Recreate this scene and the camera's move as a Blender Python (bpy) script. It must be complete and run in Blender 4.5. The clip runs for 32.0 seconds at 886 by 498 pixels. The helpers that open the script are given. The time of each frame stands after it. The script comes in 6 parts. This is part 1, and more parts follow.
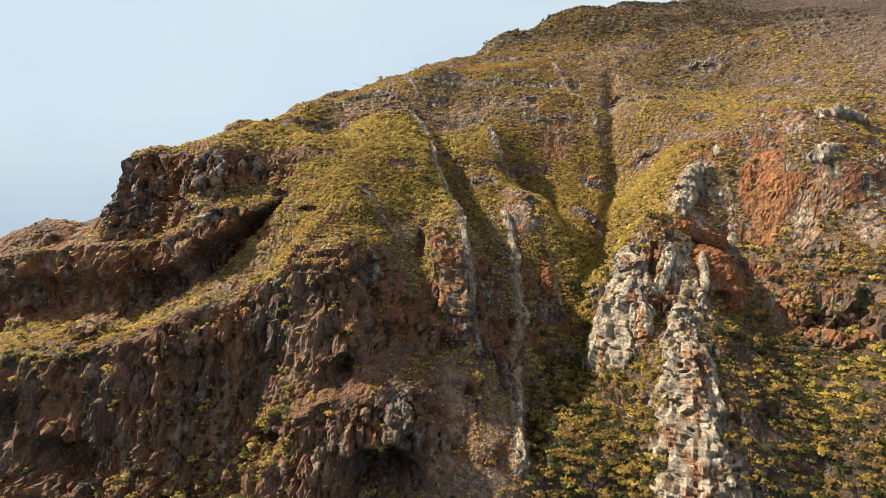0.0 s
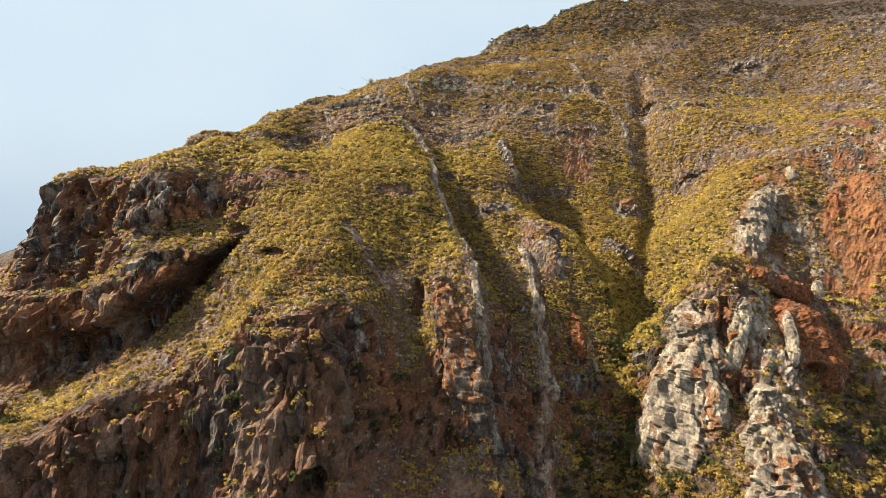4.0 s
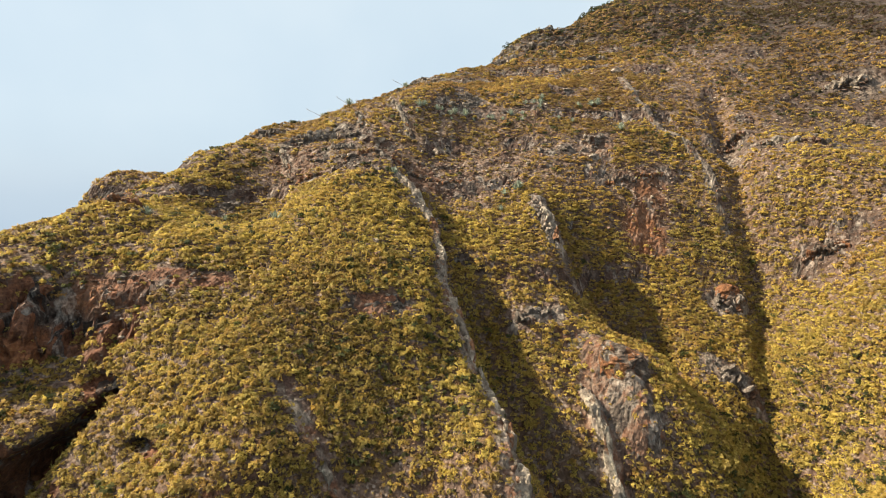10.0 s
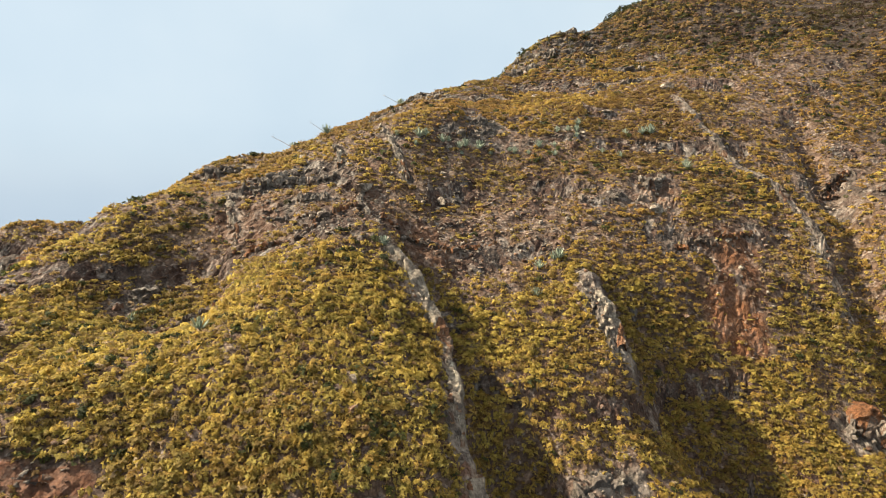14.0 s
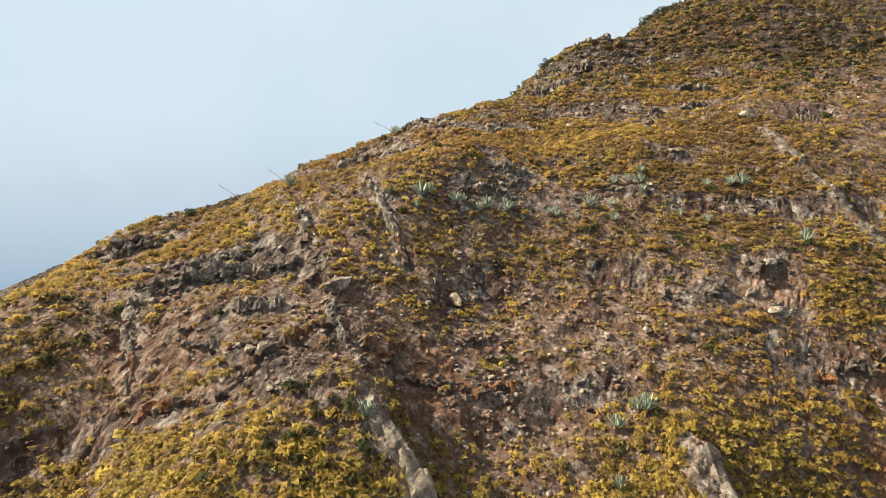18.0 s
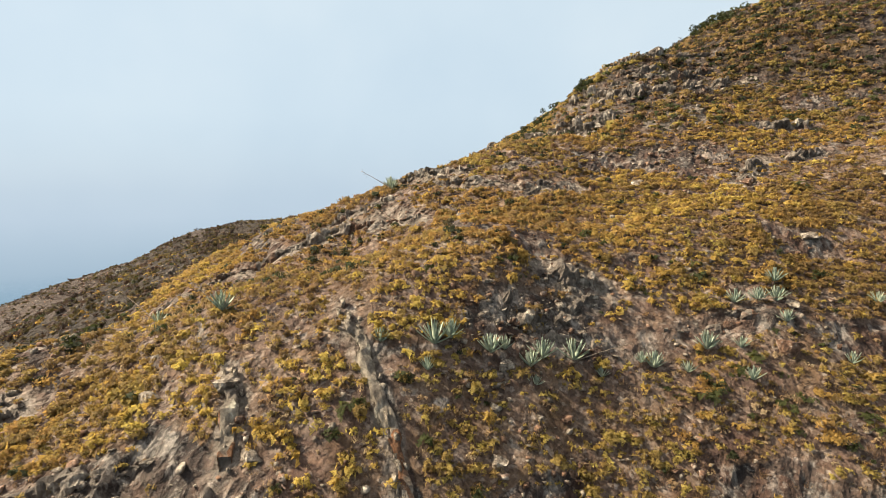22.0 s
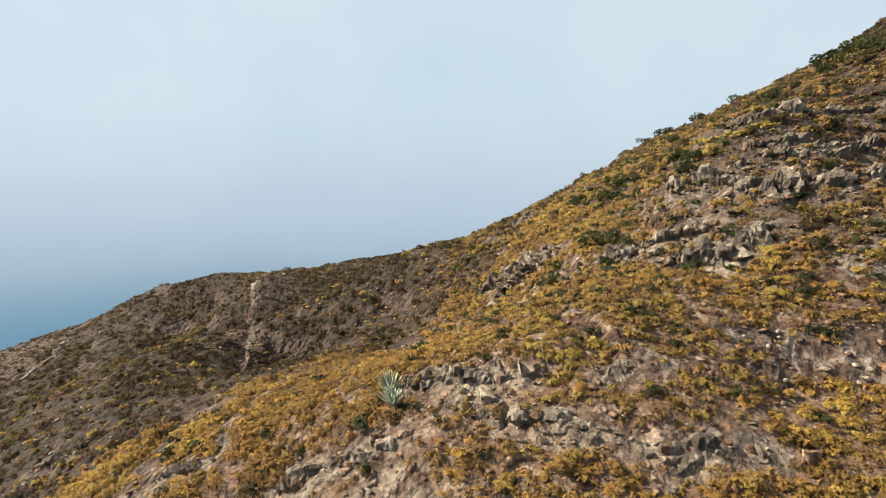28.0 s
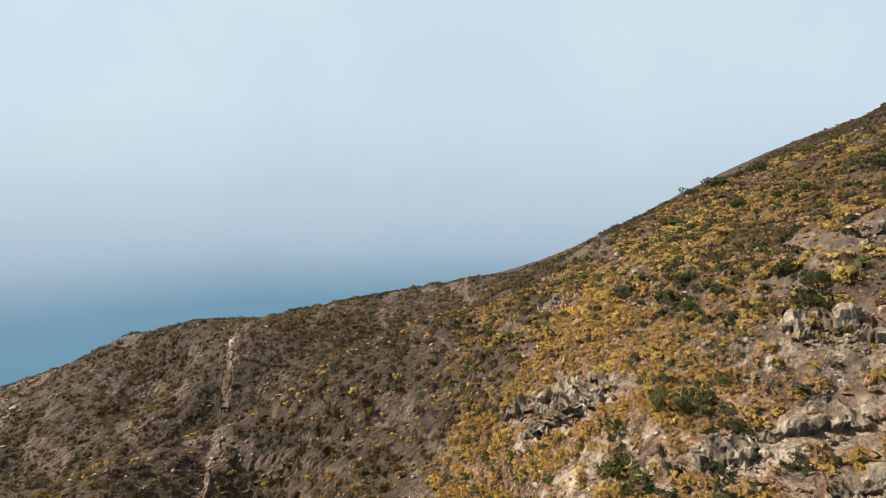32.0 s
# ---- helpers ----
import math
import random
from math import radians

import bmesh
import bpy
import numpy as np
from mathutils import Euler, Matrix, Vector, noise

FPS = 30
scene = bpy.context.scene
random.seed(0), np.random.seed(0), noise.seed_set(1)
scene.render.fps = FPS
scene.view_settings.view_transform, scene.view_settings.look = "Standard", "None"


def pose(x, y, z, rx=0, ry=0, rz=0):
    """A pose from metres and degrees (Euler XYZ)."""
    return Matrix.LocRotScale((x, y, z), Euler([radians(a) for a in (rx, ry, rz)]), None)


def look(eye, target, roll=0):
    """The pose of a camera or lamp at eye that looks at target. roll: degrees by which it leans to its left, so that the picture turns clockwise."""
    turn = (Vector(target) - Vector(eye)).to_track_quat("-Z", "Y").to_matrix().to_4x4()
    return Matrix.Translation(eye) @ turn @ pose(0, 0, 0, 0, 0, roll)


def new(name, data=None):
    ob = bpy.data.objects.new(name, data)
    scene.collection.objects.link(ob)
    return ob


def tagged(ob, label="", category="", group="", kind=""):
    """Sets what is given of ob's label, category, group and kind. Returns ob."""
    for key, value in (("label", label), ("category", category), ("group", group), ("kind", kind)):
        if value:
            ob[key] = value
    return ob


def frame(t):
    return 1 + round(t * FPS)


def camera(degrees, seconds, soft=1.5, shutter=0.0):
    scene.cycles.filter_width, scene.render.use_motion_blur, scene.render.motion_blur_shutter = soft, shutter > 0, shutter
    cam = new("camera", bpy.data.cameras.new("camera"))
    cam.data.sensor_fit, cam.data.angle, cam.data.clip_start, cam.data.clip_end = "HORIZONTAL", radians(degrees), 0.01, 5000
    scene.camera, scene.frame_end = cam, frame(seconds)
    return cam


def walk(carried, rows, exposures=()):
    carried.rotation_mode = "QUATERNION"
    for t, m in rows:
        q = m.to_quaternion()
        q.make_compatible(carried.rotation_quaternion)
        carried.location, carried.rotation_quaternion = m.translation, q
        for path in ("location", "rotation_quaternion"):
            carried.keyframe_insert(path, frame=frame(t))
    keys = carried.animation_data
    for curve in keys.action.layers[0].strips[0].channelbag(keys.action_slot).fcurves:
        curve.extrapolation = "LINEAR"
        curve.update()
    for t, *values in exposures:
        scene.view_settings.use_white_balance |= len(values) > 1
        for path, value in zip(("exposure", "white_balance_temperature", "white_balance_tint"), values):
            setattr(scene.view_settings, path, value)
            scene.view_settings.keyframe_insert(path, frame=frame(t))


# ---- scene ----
cam = camera(80.1, 32.0, soft=0.8)
METRES, EYE, TILT, LEAN, TURN = 180.0, 300.0, -6.0, 0.0, 0.0
ROWS = [
    (0.0, 0.0, 0.0, 0.0, 0.0, 0.0, -0.0),
    (0.5, -0.0006, 0.0142, 0.0039, -0.03, 0.04, 0.02),
    (1.0, -0.0012, 0.0308, 0.0086, -0.07, 0.08, 0.04),
    (1.5, -0.0018, 0.0455, 0.0131, -0.11, 0.11, 0.06),
    (2.0, -0.0026, 0.0624, 0.0188, -0.15, 0.13, 0.06),
    (2.5, -0.0034, 0.0774, 0.0241, -0.2, 0.16, 0.06),
    (4.5, -0.0071, 0.1432, 0.0508, -0.41, 0.15, 0.09),
    (5.0, -0.0079, 0.1598, 0.058, -0.44, 0.17, 0.09),
    (5.5, -0.0086, 0.1764, 0.0654, -0.47, 0.14, 0.12),
    (6.0, -0.0096, 0.193, 0.0725, -0.54, 0.18, 0.1),
    (6.5, -0.0103, 0.2096, 0.0795, -0.59, 0.19, 0.13),
    (7.0, -0.0112, 0.2263, 0.0867, -0.66, 0.18, 0.14),
    (7.5, -0.0119, 0.2429, 0.094, -0.72, 0.16, 0.15),
    (8.0, -0.0126, 0.2594, 0.101, -0.75, 0.16, 0.15),
    (8.5, -0.0136, 0.2762, 0.108, -0.83, 0.14, 0.14),
    (9.0, -0.0143, 0.2926, 0.1151, -0.86, 0.16, 0.16),
    (9.5, -0.0153, 0.3093, 0.122, -0.94, 0.16, 0.16),
    (10.0, -0.0162, 0.3258, 0.1289, -1.0, 0.18, 0.16),
    (10.5, -0.0169, 0.342, 0.1359, -1.04, 0.17, 0.18),
    (11.0, -0.0178, 0.3583, 0.1428, -1.12, 0.2, 0.2),
    (11.5, -0.0186, 0.3742, 0.15, -1.16, 0.19, 0.22),
    (12.0, -0.0193, 0.3898, 0.1572, -1.21, 0.19, 0.21),
    (12.5, -0.02, 0.4053, 0.1644, -1.28, 0.18, 0.2),
    (13.0, -0.0208, 0.4208, 0.1716, -1.33, 0.17, 0.21),
    (13.5, -0.0216, 0.4362, 0.1786, -1.42, 0.17, 0.22),
    (14.0, -0.0223, 0.4513, 0.1856, -1.48, 0.16, 0.24),
    (14.5, -0.023, 0.4663, 0.1925, -1.54, 0.12, 0.25),
    (16.5, -0.025, 0.5239, 0.2187, -1.64, 0.22, 0.27),
    (17.0, -0.026, 0.5393, 0.2261, -1.76, 0.18, 0.27),
    (17.5, -0.027, 0.5528, 0.2327, -1.87, 0.18, 0.26),
    (18.0, -0.0277, 0.568, 0.2402, -1.96, 0.16, 0.28),
    (18.5, -0.0284, 0.5811, 0.2469, -2.04, 0.16, 0.3),
    (19.0, -0.029, 0.5961, 0.2545, -2.12, 0.13, 0.33),
    (19.5, -0.0298, 0.6091, 0.2611, -2.22, 0.13, 0.33),
    (20.0, -0.0305, 0.6237, 0.2688, -2.3, 0.09, 0.33),
    (20.5, -0.031, 0.6364, 0.2754, -2.31, 0.09, 0.34),
    (21.0, -0.0318, 0.6506, 0.2829, -2.35, 0.05, 0.3),
    (21.5, -0.0325, 0.6627, 0.2895, -2.35, -0.06, 0.28),
    (22.0, -0.0332, 0.6763, 0.2967, -2.33, -0.06, 0.29),
    (22.5, -0.0339, 0.6881, 0.303, -2.32, -0.12, 0.27),
    (23.0, -0.0347, 0.7016, 0.3101, -2.32, -0.12, 0.26),
    (23.5, -0.0353, 0.7132, 0.3163, -2.31, -0.14, 0.26),
    (24.0, -0.0359, 0.7263, 0.3235, -2.29, -0.19, 0.29),
    (24.5, -0.0365, 0.7376, 0.3298, -2.28, -0.22, 0.3),
    (25.0, -0.0371, 0.7503, 0.3372, -2.28, -0.24, 0.33),
    (25.5, -0.0376, 0.7613, 0.3437, -2.29, -0.26, 0.33),
    (27.5, -0.0388, 0.8044, 0.3708, -1.96, -0.24, 0.55),
    (28.0, -0.0394, 0.8157, 0.3785, -1.98, -0.31, 0.55),
    (28.5, -0.0398, 0.8253, 0.3853, -1.96, -0.36, 0.58),
    (29.0, -0.0404, 0.8362, 0.393, -1.99, -0.41, 0.57),
    (29.5, -0.0407, 0.8457, 0.3998, -2.0, -0.45, 0.58),
    (30.0, -0.0411, 0.8563, 0.4076, -2.01, -0.5, 0.57),
    (30.5, -0.0415, 0.8655, 0.4142, -2.02, -0.53, 0.55),
    (31.0, -0.0419, 0.876, 0.422, -2.06, -0.61, 0.52),
    (31.5, -0.0424, 0.8848, 0.4287, -2.1, -0.68, 0.51),
    (32.0, -0.0427, 0.8946, 0.4363, -2.15, -0.7, 0.5),
]
walk(cam, [(t, pose(0, 0, EYE, TILT, LEAN, TURN) @ pose(METRES * x, METRES * y, METRES * z, 90 + pitch, roll, yaw)) for t, x, y, z, yaw, pitch, roll in ROWS],
     [(0.0, 0.78), (5.0, 0.86), (10.0, 0.84), (15.0, 0.82), (24.0, 0.78), (32.0, 0.72)])

# ---- sky, sun ----
SUN_TO = Vector((-0.74, 0.12, 0.66)).normalized()
sun = new("sun", bpy.data.lights.new("sun", "SUN"))
sun.data.energy, sun.data.angle, sun.data.color = 8.4, radians(1.6), (1.0, 0.89, 0.69)
sun.matrix_world = look((0, 0, 600), Vector((0, 0, 600)) - SUN_TO)
world = bpy.data.worlds.new("sky")
scene.world = world
world.use_nodes = True
wt = world.node_tree
wt.nodes.clear()


def node(tree, kind, **values):
    n = tree.nodes.new(kind)
    for key, value in values.items():
        if key in n.inputs:
            n.inputs[key].default_value = value
    return n


def ramp(tree, source, stops, mode="LINEAR"):
    r = tree.nodes.new("ShaderNodeValToRGB")
    r.color_ramp.interpolation = mode
    els = r.color_ramp.elements
    while len(els) < len(stops):
        els.new(0.5)
    for e, (p, c) in zip(els, stops):
        e.position, e.color = p, (*c, 1.0)
    tree.links.new(source, r.inputs[0])
    return r


def mixed(tree, fac, a, b, blend="MIX"):
    m = tree.nodes.new("ShaderNodeMix")
    m.data_type, m.blend_type = "RGBA", blend
    for sock, v in ((m.inputs[0], fac), (m.inputs[6], a), (m.inputs[7], b)):
        if isinstance(v, bpy.types.NodeSocket):
            tree.links.new(v, sock)
        elif isinstance(v, tuple):
            sock.default_value = (*v, 1.0)
        else:
            sock.default_value = v
    return m.outputs[2]


def math_node(tree, op, a, b=0.0, clamp=False):
    m = tree.nodes.new("ShaderNodeMath")
    m.operation, m.use_clamp = op, clamp
    for sock, v in ((m.inputs[0], a), (m.inputs[1], b)):
        if isinstance(v, bpy.types.NodeSocket):
            tree.links.new(v, sock)
        else:
            sock.default_value = v
    return m.outputs[0]


# hazy bright sky: a physical sky behind thin high cloud that thickens to a pale band and greys into sea haze
sky = wt.nodes.new("ShaderNodeTexSky")
sky.sky_type, sky.sun_disc = "NISHITA", False
sky.sun_elevation = math.asin(SUN_TO.z)
sky.sun_rotation = math.atan2(SUN_TO.x, SUN_TO.y)
sky.altitude, sky.dust_density = 300, 3.0
tc = wt.nodes.new("ShaderNodeTexCoord")
sep = wt.nodes.new("ShaderNodeSeparateXYZ")
wt.links.new(tc.outputs["Generated"], sep.inputs[0])
haze = ramp(wt, math_node(wt, "MULTIPLY_ADD", sep.outputs[2], 0.5, True), [
    (0.0, (0.09, 0.20, 0.32)), (0.34, (0.115, 0.25, 0.37)), (0.40, (0.20, 0.35, 0.48)), (0.44, (0.43, 0.56, 0.68)), (0.48, (0.55, 0.67, 0.79)),
    (0.515, (0.59, 0.71, 0.82)), (0.57, (0.65, 0.77, 0.86)), (0.68, (0.68, 0.80, 0.88)), (0.80, (0.92, 0.97, 1.0)), (1.0, (1.15, 1.15, 1.12))])
for n in wt.nodes:
    if n.type == "MATH" and n.operation == "MULTIPLY_ADD":
        n.inputs[1].default_value, n.inputs[2].default_value = 0.5, 0.5
veil = node(wt, "ShaderNodeTexNoise", Scale=2.2, Detail=4.0, Roughness=0.55)
wt.links.new(tc.outputs["Generated"], veil.inputs["Vector"])
cloud = ramp(wt, veil.outputs[0], [(0.3, (0.90, 0.93, 0.955)), (0.5, (0.97, 0.98, 0.985)), (0.7, (1.05, 1.03, 1.01))])
dim = mixed(wt, 1.0, sky.outputs[0], (0.09, 0.09, 0.09), "MULTIPLY")
both = mixed(wt, 0.88, dim, mixed(wt, 1.0, haze.outputs[0], cloud.outputs[0], "MULTIPLY"))
bg = node(wt, "ShaderNodeBackground", Strength=0.63)
wt.links.new(both, bg.inputs[0])
wt.links.new(bg.outputs[0], node(wt, "ShaderNodeOutputWorld").inputs[0])


# ---- materials ----
def material(name, rough=0.9):
    m = bpy.data.materials.new(name)
    m.use_nodes = True
    t = m.node_tree
    b = t.nodes["Principled BSDF"]
    b.inputs["Roughness"].default_value = rough
    b.inputs["Specular IOR Level"].default_value = 0.25
    return m, t, b


def tex(t, scale, detail=6.0, rough=0.6, stretch=None, kind="ShaderNodeTexNoise"):
    n = node(t, kind, Scale=scale, Detail=detail, Roughness=rough)
    c = t.nodes.new("ShaderNodeTexCoord")
    if stretch:
        mp = t.nodes.new("ShaderNodeMapping")
        mp.inputs["Scale"].default_value = stretch
        t.links.new(c.outputs["Object"], mp.inputs[0])
        t.links.new(mp.outputs[0], n.inputs["Vector"])
    else:
        t.links.new(c.outputs["Object"], n.inputs["Vector"])
    return n


def bumped(t, b, sources, strength=0.6, distance=0.3):
    """Chains bump nodes: (socket, distance) from coarse to fine."""
    last = None
    for sock, dist in sources:
        n = node(t, "ShaderNodeBump", Strength=strength, Distance=dist)
        t.links.new(sock, n.inputs["Height"])
        if last:
            t.links.new(last.outputs[0], n.inputs["Normal"])
        last = n
    t.links.new(last.outputs[0], b.inputs["Normal"])


def rock_colour(t):
    """Columnar lava rock: dark brown to grey, rust faces, pale lichen crust running down the joints."""
    big = tex(t, 0.11, 5.0, 0.6, (1, 1, 1.2))
    mid = tex(t, 0.55, 6.0, 0.65, (1, 1, 0.7))
    fine = tex(t, 3.0, 5.0, 0.7)
    crack = tex(t, 0.5, 2.0, 0.5, (1.6, 1.6, 0.45), "ShaderNodeTexVoronoi")
    streak = tex(t, 0.75, 6.0, 0.7, (1, 1, 0.22))
    slab = tex(t, 0.42, 1.0, 0.5, (1.4, 1.4, 0.35), "ShaderNodeTexVoronoi")
    one = t.nodes.new("ShaderNodeSeparateColor")
    t.links.new(slab.outputs["Color"], one.inputs[0])
    base = ramp(t, mid.outputs[0], [(0.30, (0.012, 0.009, 0.008)), (0.46, (0.036, 0.025, 0.021)), (0.60, (0.072, 0.050, 0.040)), (0.8, (0.19, 0.155, 0.13))])
    rusty = ramp(t, fine.outputs[0], [(0.3, (0.070, 0.026, 0.014)), (0.55, (0.155, 0.060, 0.027)), (0.75, (0.26, 0.115, 0.050))])
    where = math_node(t, "ADD", math_node(t, "MULTIPLY", big.outputs[0], 0.7), math_node(t, "MULTIPLY", one.outputs[0], 0.3))
    rust = ramp(t, where, [(0.505, (0, 0, 0)), (0.58, (0.9, 0.9, 0.9))])
    c = mixed(t, 0.7, base.outputs[0], ramp(t, one.outputs[1], [(0.0, (0.55, 0.55, 0.56)), (1.0, (1.35, 1.32, 1.28))]).outputs[0], "MULTIPLY")
    c = mixed(t, ramp(t, streak.outputs[0], [(0.51, (0, 0, 0)), (0.62, (0.70, 0.70, 0.70))]).outputs[0], c, (0.33, 0.29, 0.25))
    c = mixed(t, 0.85, c, ramp(t, fine.outputs[0], [(0.34, (0.32, 0.32, 0.32)), (0.66, (1.5, 1.45, 1.4))]).outputs[0], "MULTIPLY")
    lichen = ramp(t, tex(t, 1.9, 7.0, 0.8).outputs[0], [(0.55, (0, 0, 0)), (0.63, (0.4, 0.4, 0.4))])
    c = mixed(t, lichen.outputs[0], c, (0.33, 0.29, 0.25))
    return c, mid, fine, crack, rusty, rust


def hill_material():
    m, t, b = material("hillside", 0.92)
    rk, mid, fine, crack, rusty, rust = rock_colour(t)
    a = t.nodes.new("ShaderNodeAttribute")
    a.attribute_name = "rock"
    p = t.nodes.new("ShaderNodeAttribute")
    p.attribute_name = "pale"
    r = t.nodes.new("ShaderNodeAttribute")
    r.attribute_name = "ochre"
    iron = t.nodes.new("ShaderNodeAttribute")
    iron.attribute_name = "iron"
    rk = mixed(t, math_node(t, "MULTIPLY", rust.outputs[0], iron.outputs["Fac"]), rk, rusty.outputs[0])
    och = ramp(t, fine.outputs[0], [(0.28, (0.13, 0.046, 0.020)), (0.55, (0.27, 0.105, 0.036)), (0.75, (0.37, 0.185, 0.068))])
    rk = mixed(t, r.outputs["Fac"], rk, och.outputs[0])
    pale = ramp(t, mid.outputs[0], [(0.3, (0.15, 0.115, 0.09)), (0.48, (0.31, 0.25, 0.19)), (0.7, (0.47, 0.395, 0.315))])
    pf = math_node(t, "MULTIPLY", p.outputs["Fac"], ramp(t, tex(t, 0.9, 6.0, 0.7).outputs[0], [(0.42, (0.1, 0.1, 0.1)), (0.56, (1, 1, 1))]).outputs[0])
    rk = mixed(t, pf, rk, pale.outputs[0])
    patch = tex(t, 0.22, 6.0, 0.65)
    soil = ramp(t, mid.outputs[0], [(0.3, (0.042, 0.023, 0.018)), (0.5, (0.098, 0.054, 0.039)), (0.7, (0.17, 0.104, 0.076))])
    straw = ramp(t, fine.outputs[0], [(0.3, (0.10, 0.058, 0.026)), (0.6, (0.20, 0.122, 0.048)), (0.8, (0.32, 0.215, 0.088))])
    ground = mixed(t, ramp(t, patch.outputs[0], [(0.40, (0, 0, 0)), (0.60, (0.5, 0.5, 0.5))]).outputs[0], soil.outputs[0], straw.outputs[0])
    stone = tex(t, 2.6, 1.0, 0.5, None, "ShaderNodeTexVoronoi")
    pebble = ramp(t, stone.outputs[0], [(0.0, (1, 1, 1)), (0.22, (0, 0, 0))])
    ground = mixed(t, math_node(t, "MULTIPLY", pebble.outputs[0], 0.55), ground, (0.25, 0.205, 0.17))
    for size, amount in ((1.5, 0.35), (4.2, 0.45)):
        bits = tex(t, size, 0.0, 0.5, (1, 1, 1.3), "ShaderNodeTexVoronoi")
        one = t.nodes.new("ShaderNodeSeparateColor")
        t.links.new(bits.outputs["Color"], one.inputs[0])
        rubble = ramp(t, one.outputs[0], [(0.0, (0.045, 0.030, 0.025)), (0.3, (0.105, 0.068, 0.052)), (0.6, (0.17, 0.115, 0.085)), (0.85, (0.27, 0.205, 0.16)), (1.0, (0.46, 0.39, 0.33))])
        ground = mixed(t, math_node(t, "MULTIPLY", ramp(t, tex(t, 0.45, 4.0, 0.6).outputs[0], [(0.36, (0, 0, 0)), (0.55, (1, 1, 1))]).outputs[0], amount), ground, rubble.outputs[0])
    grit = tex(t, 1.3, 6.0, 0.75)
    ground = mixed(t, 0.85, ground, ramp(t, grit.outputs[0], [(0.32, (0.35, 0.33, 0.32)), (0.52, (0.95, 0.95, 0.95)), (0.72, (1.5, 1.45, 1.35))]).outputs[0], "MULTIPLY")
    # duller ground, with cloud, cliff and ravine shade put into its soil colour
    h = t.nodes.new("ShaderNodeAttribute")
    h.attribute_name = "dull_shaded"
    dull_shaded_soil = ramp(t, mid.outputs[0], [(0.3, (0.016, 0.011, 0.008)), (0.5, (0.032, 0.022, 0.015)), (0.72, (0.060, 0.042, 0.031))])
    ground = mixed(t, h.outputs["Fac"], ground, dull_shaded_soil.outputs[0])
    # rock is darkened by the same painted shade
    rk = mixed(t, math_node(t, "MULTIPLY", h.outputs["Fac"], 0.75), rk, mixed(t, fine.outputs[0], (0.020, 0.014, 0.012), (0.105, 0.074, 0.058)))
    edge = math_node(t, "ADD", a.outputs["Fac"], math_node(t, "MULTIPLY", math_node(t, "SUBTRACT", patch.outputs[0], 0.5), 0.9))
    f = ramp(t, edge, [(0.40, (0, 0, 0)), (0.56, (1, 1, 1))])
    t.links.new(mixed(t, f.outputs[0], ground, rk), b.inputs["Base Color"])
    bumped(t, b, [(mid.outputs[0], 1.0), (crack.outputs[0], 0.8), (fine.outputs[0], 0.3)], 0.9)
    return m


def stone_material(name, dark, light, spots):
    m, t, b = material(name, 0.9)
    mid, fine, lich = tex(t, 0.8, 6.0, 0.65), tex(t, 3.2, 6.0, 0.75), tex(t, 1.7, 7.0, 0.8)
    g = t.nodes.new("ShaderNodeNewGeometry")
    for n in t.nodes:
        if n.type == "MAPPING":
            t.links.new(g.outputs["Position"], n.inputs[0])
    o = t.nodes.new("ShaderNodeObjectInfo")
    c = ramp(t, mid.outputs[0], [(0.32, dark), (0.68, light)]).outputs[0]
    c = mixed(t, ramp(t, lich.outputs[0], [(0.52, (0, 0, 0)), (0.62, (0.8, 0.8, 0.8))]).outputs[0], c, spots)
    c = mixed(t, 0.85, c, ramp(t, fine.outputs[0], [(0.36, (0.16, 0.14, 0.13)), (0.52, (0.95, 0.93, 0.9)), (0.66, (1.4, 1.4, 1.4))]).outputs[0], "MULTIPLY")
    c = mixed(t, 0.7, c, ramp(t, o.outputs["Random"], [(0.0, (0.72, 0.68, 0.66)), (1.0, (1.15, 1.13, 1.10))]).outputs[0], "MULTIPLY")
    t.links.new(c, b.inputs["Base Color"])
    bumped(t, b, [(mid.outputs[0], 0.4), (lich.outputs[0], 0.2), (fine.outputs[0], 0.12)], 0.8)
    return m


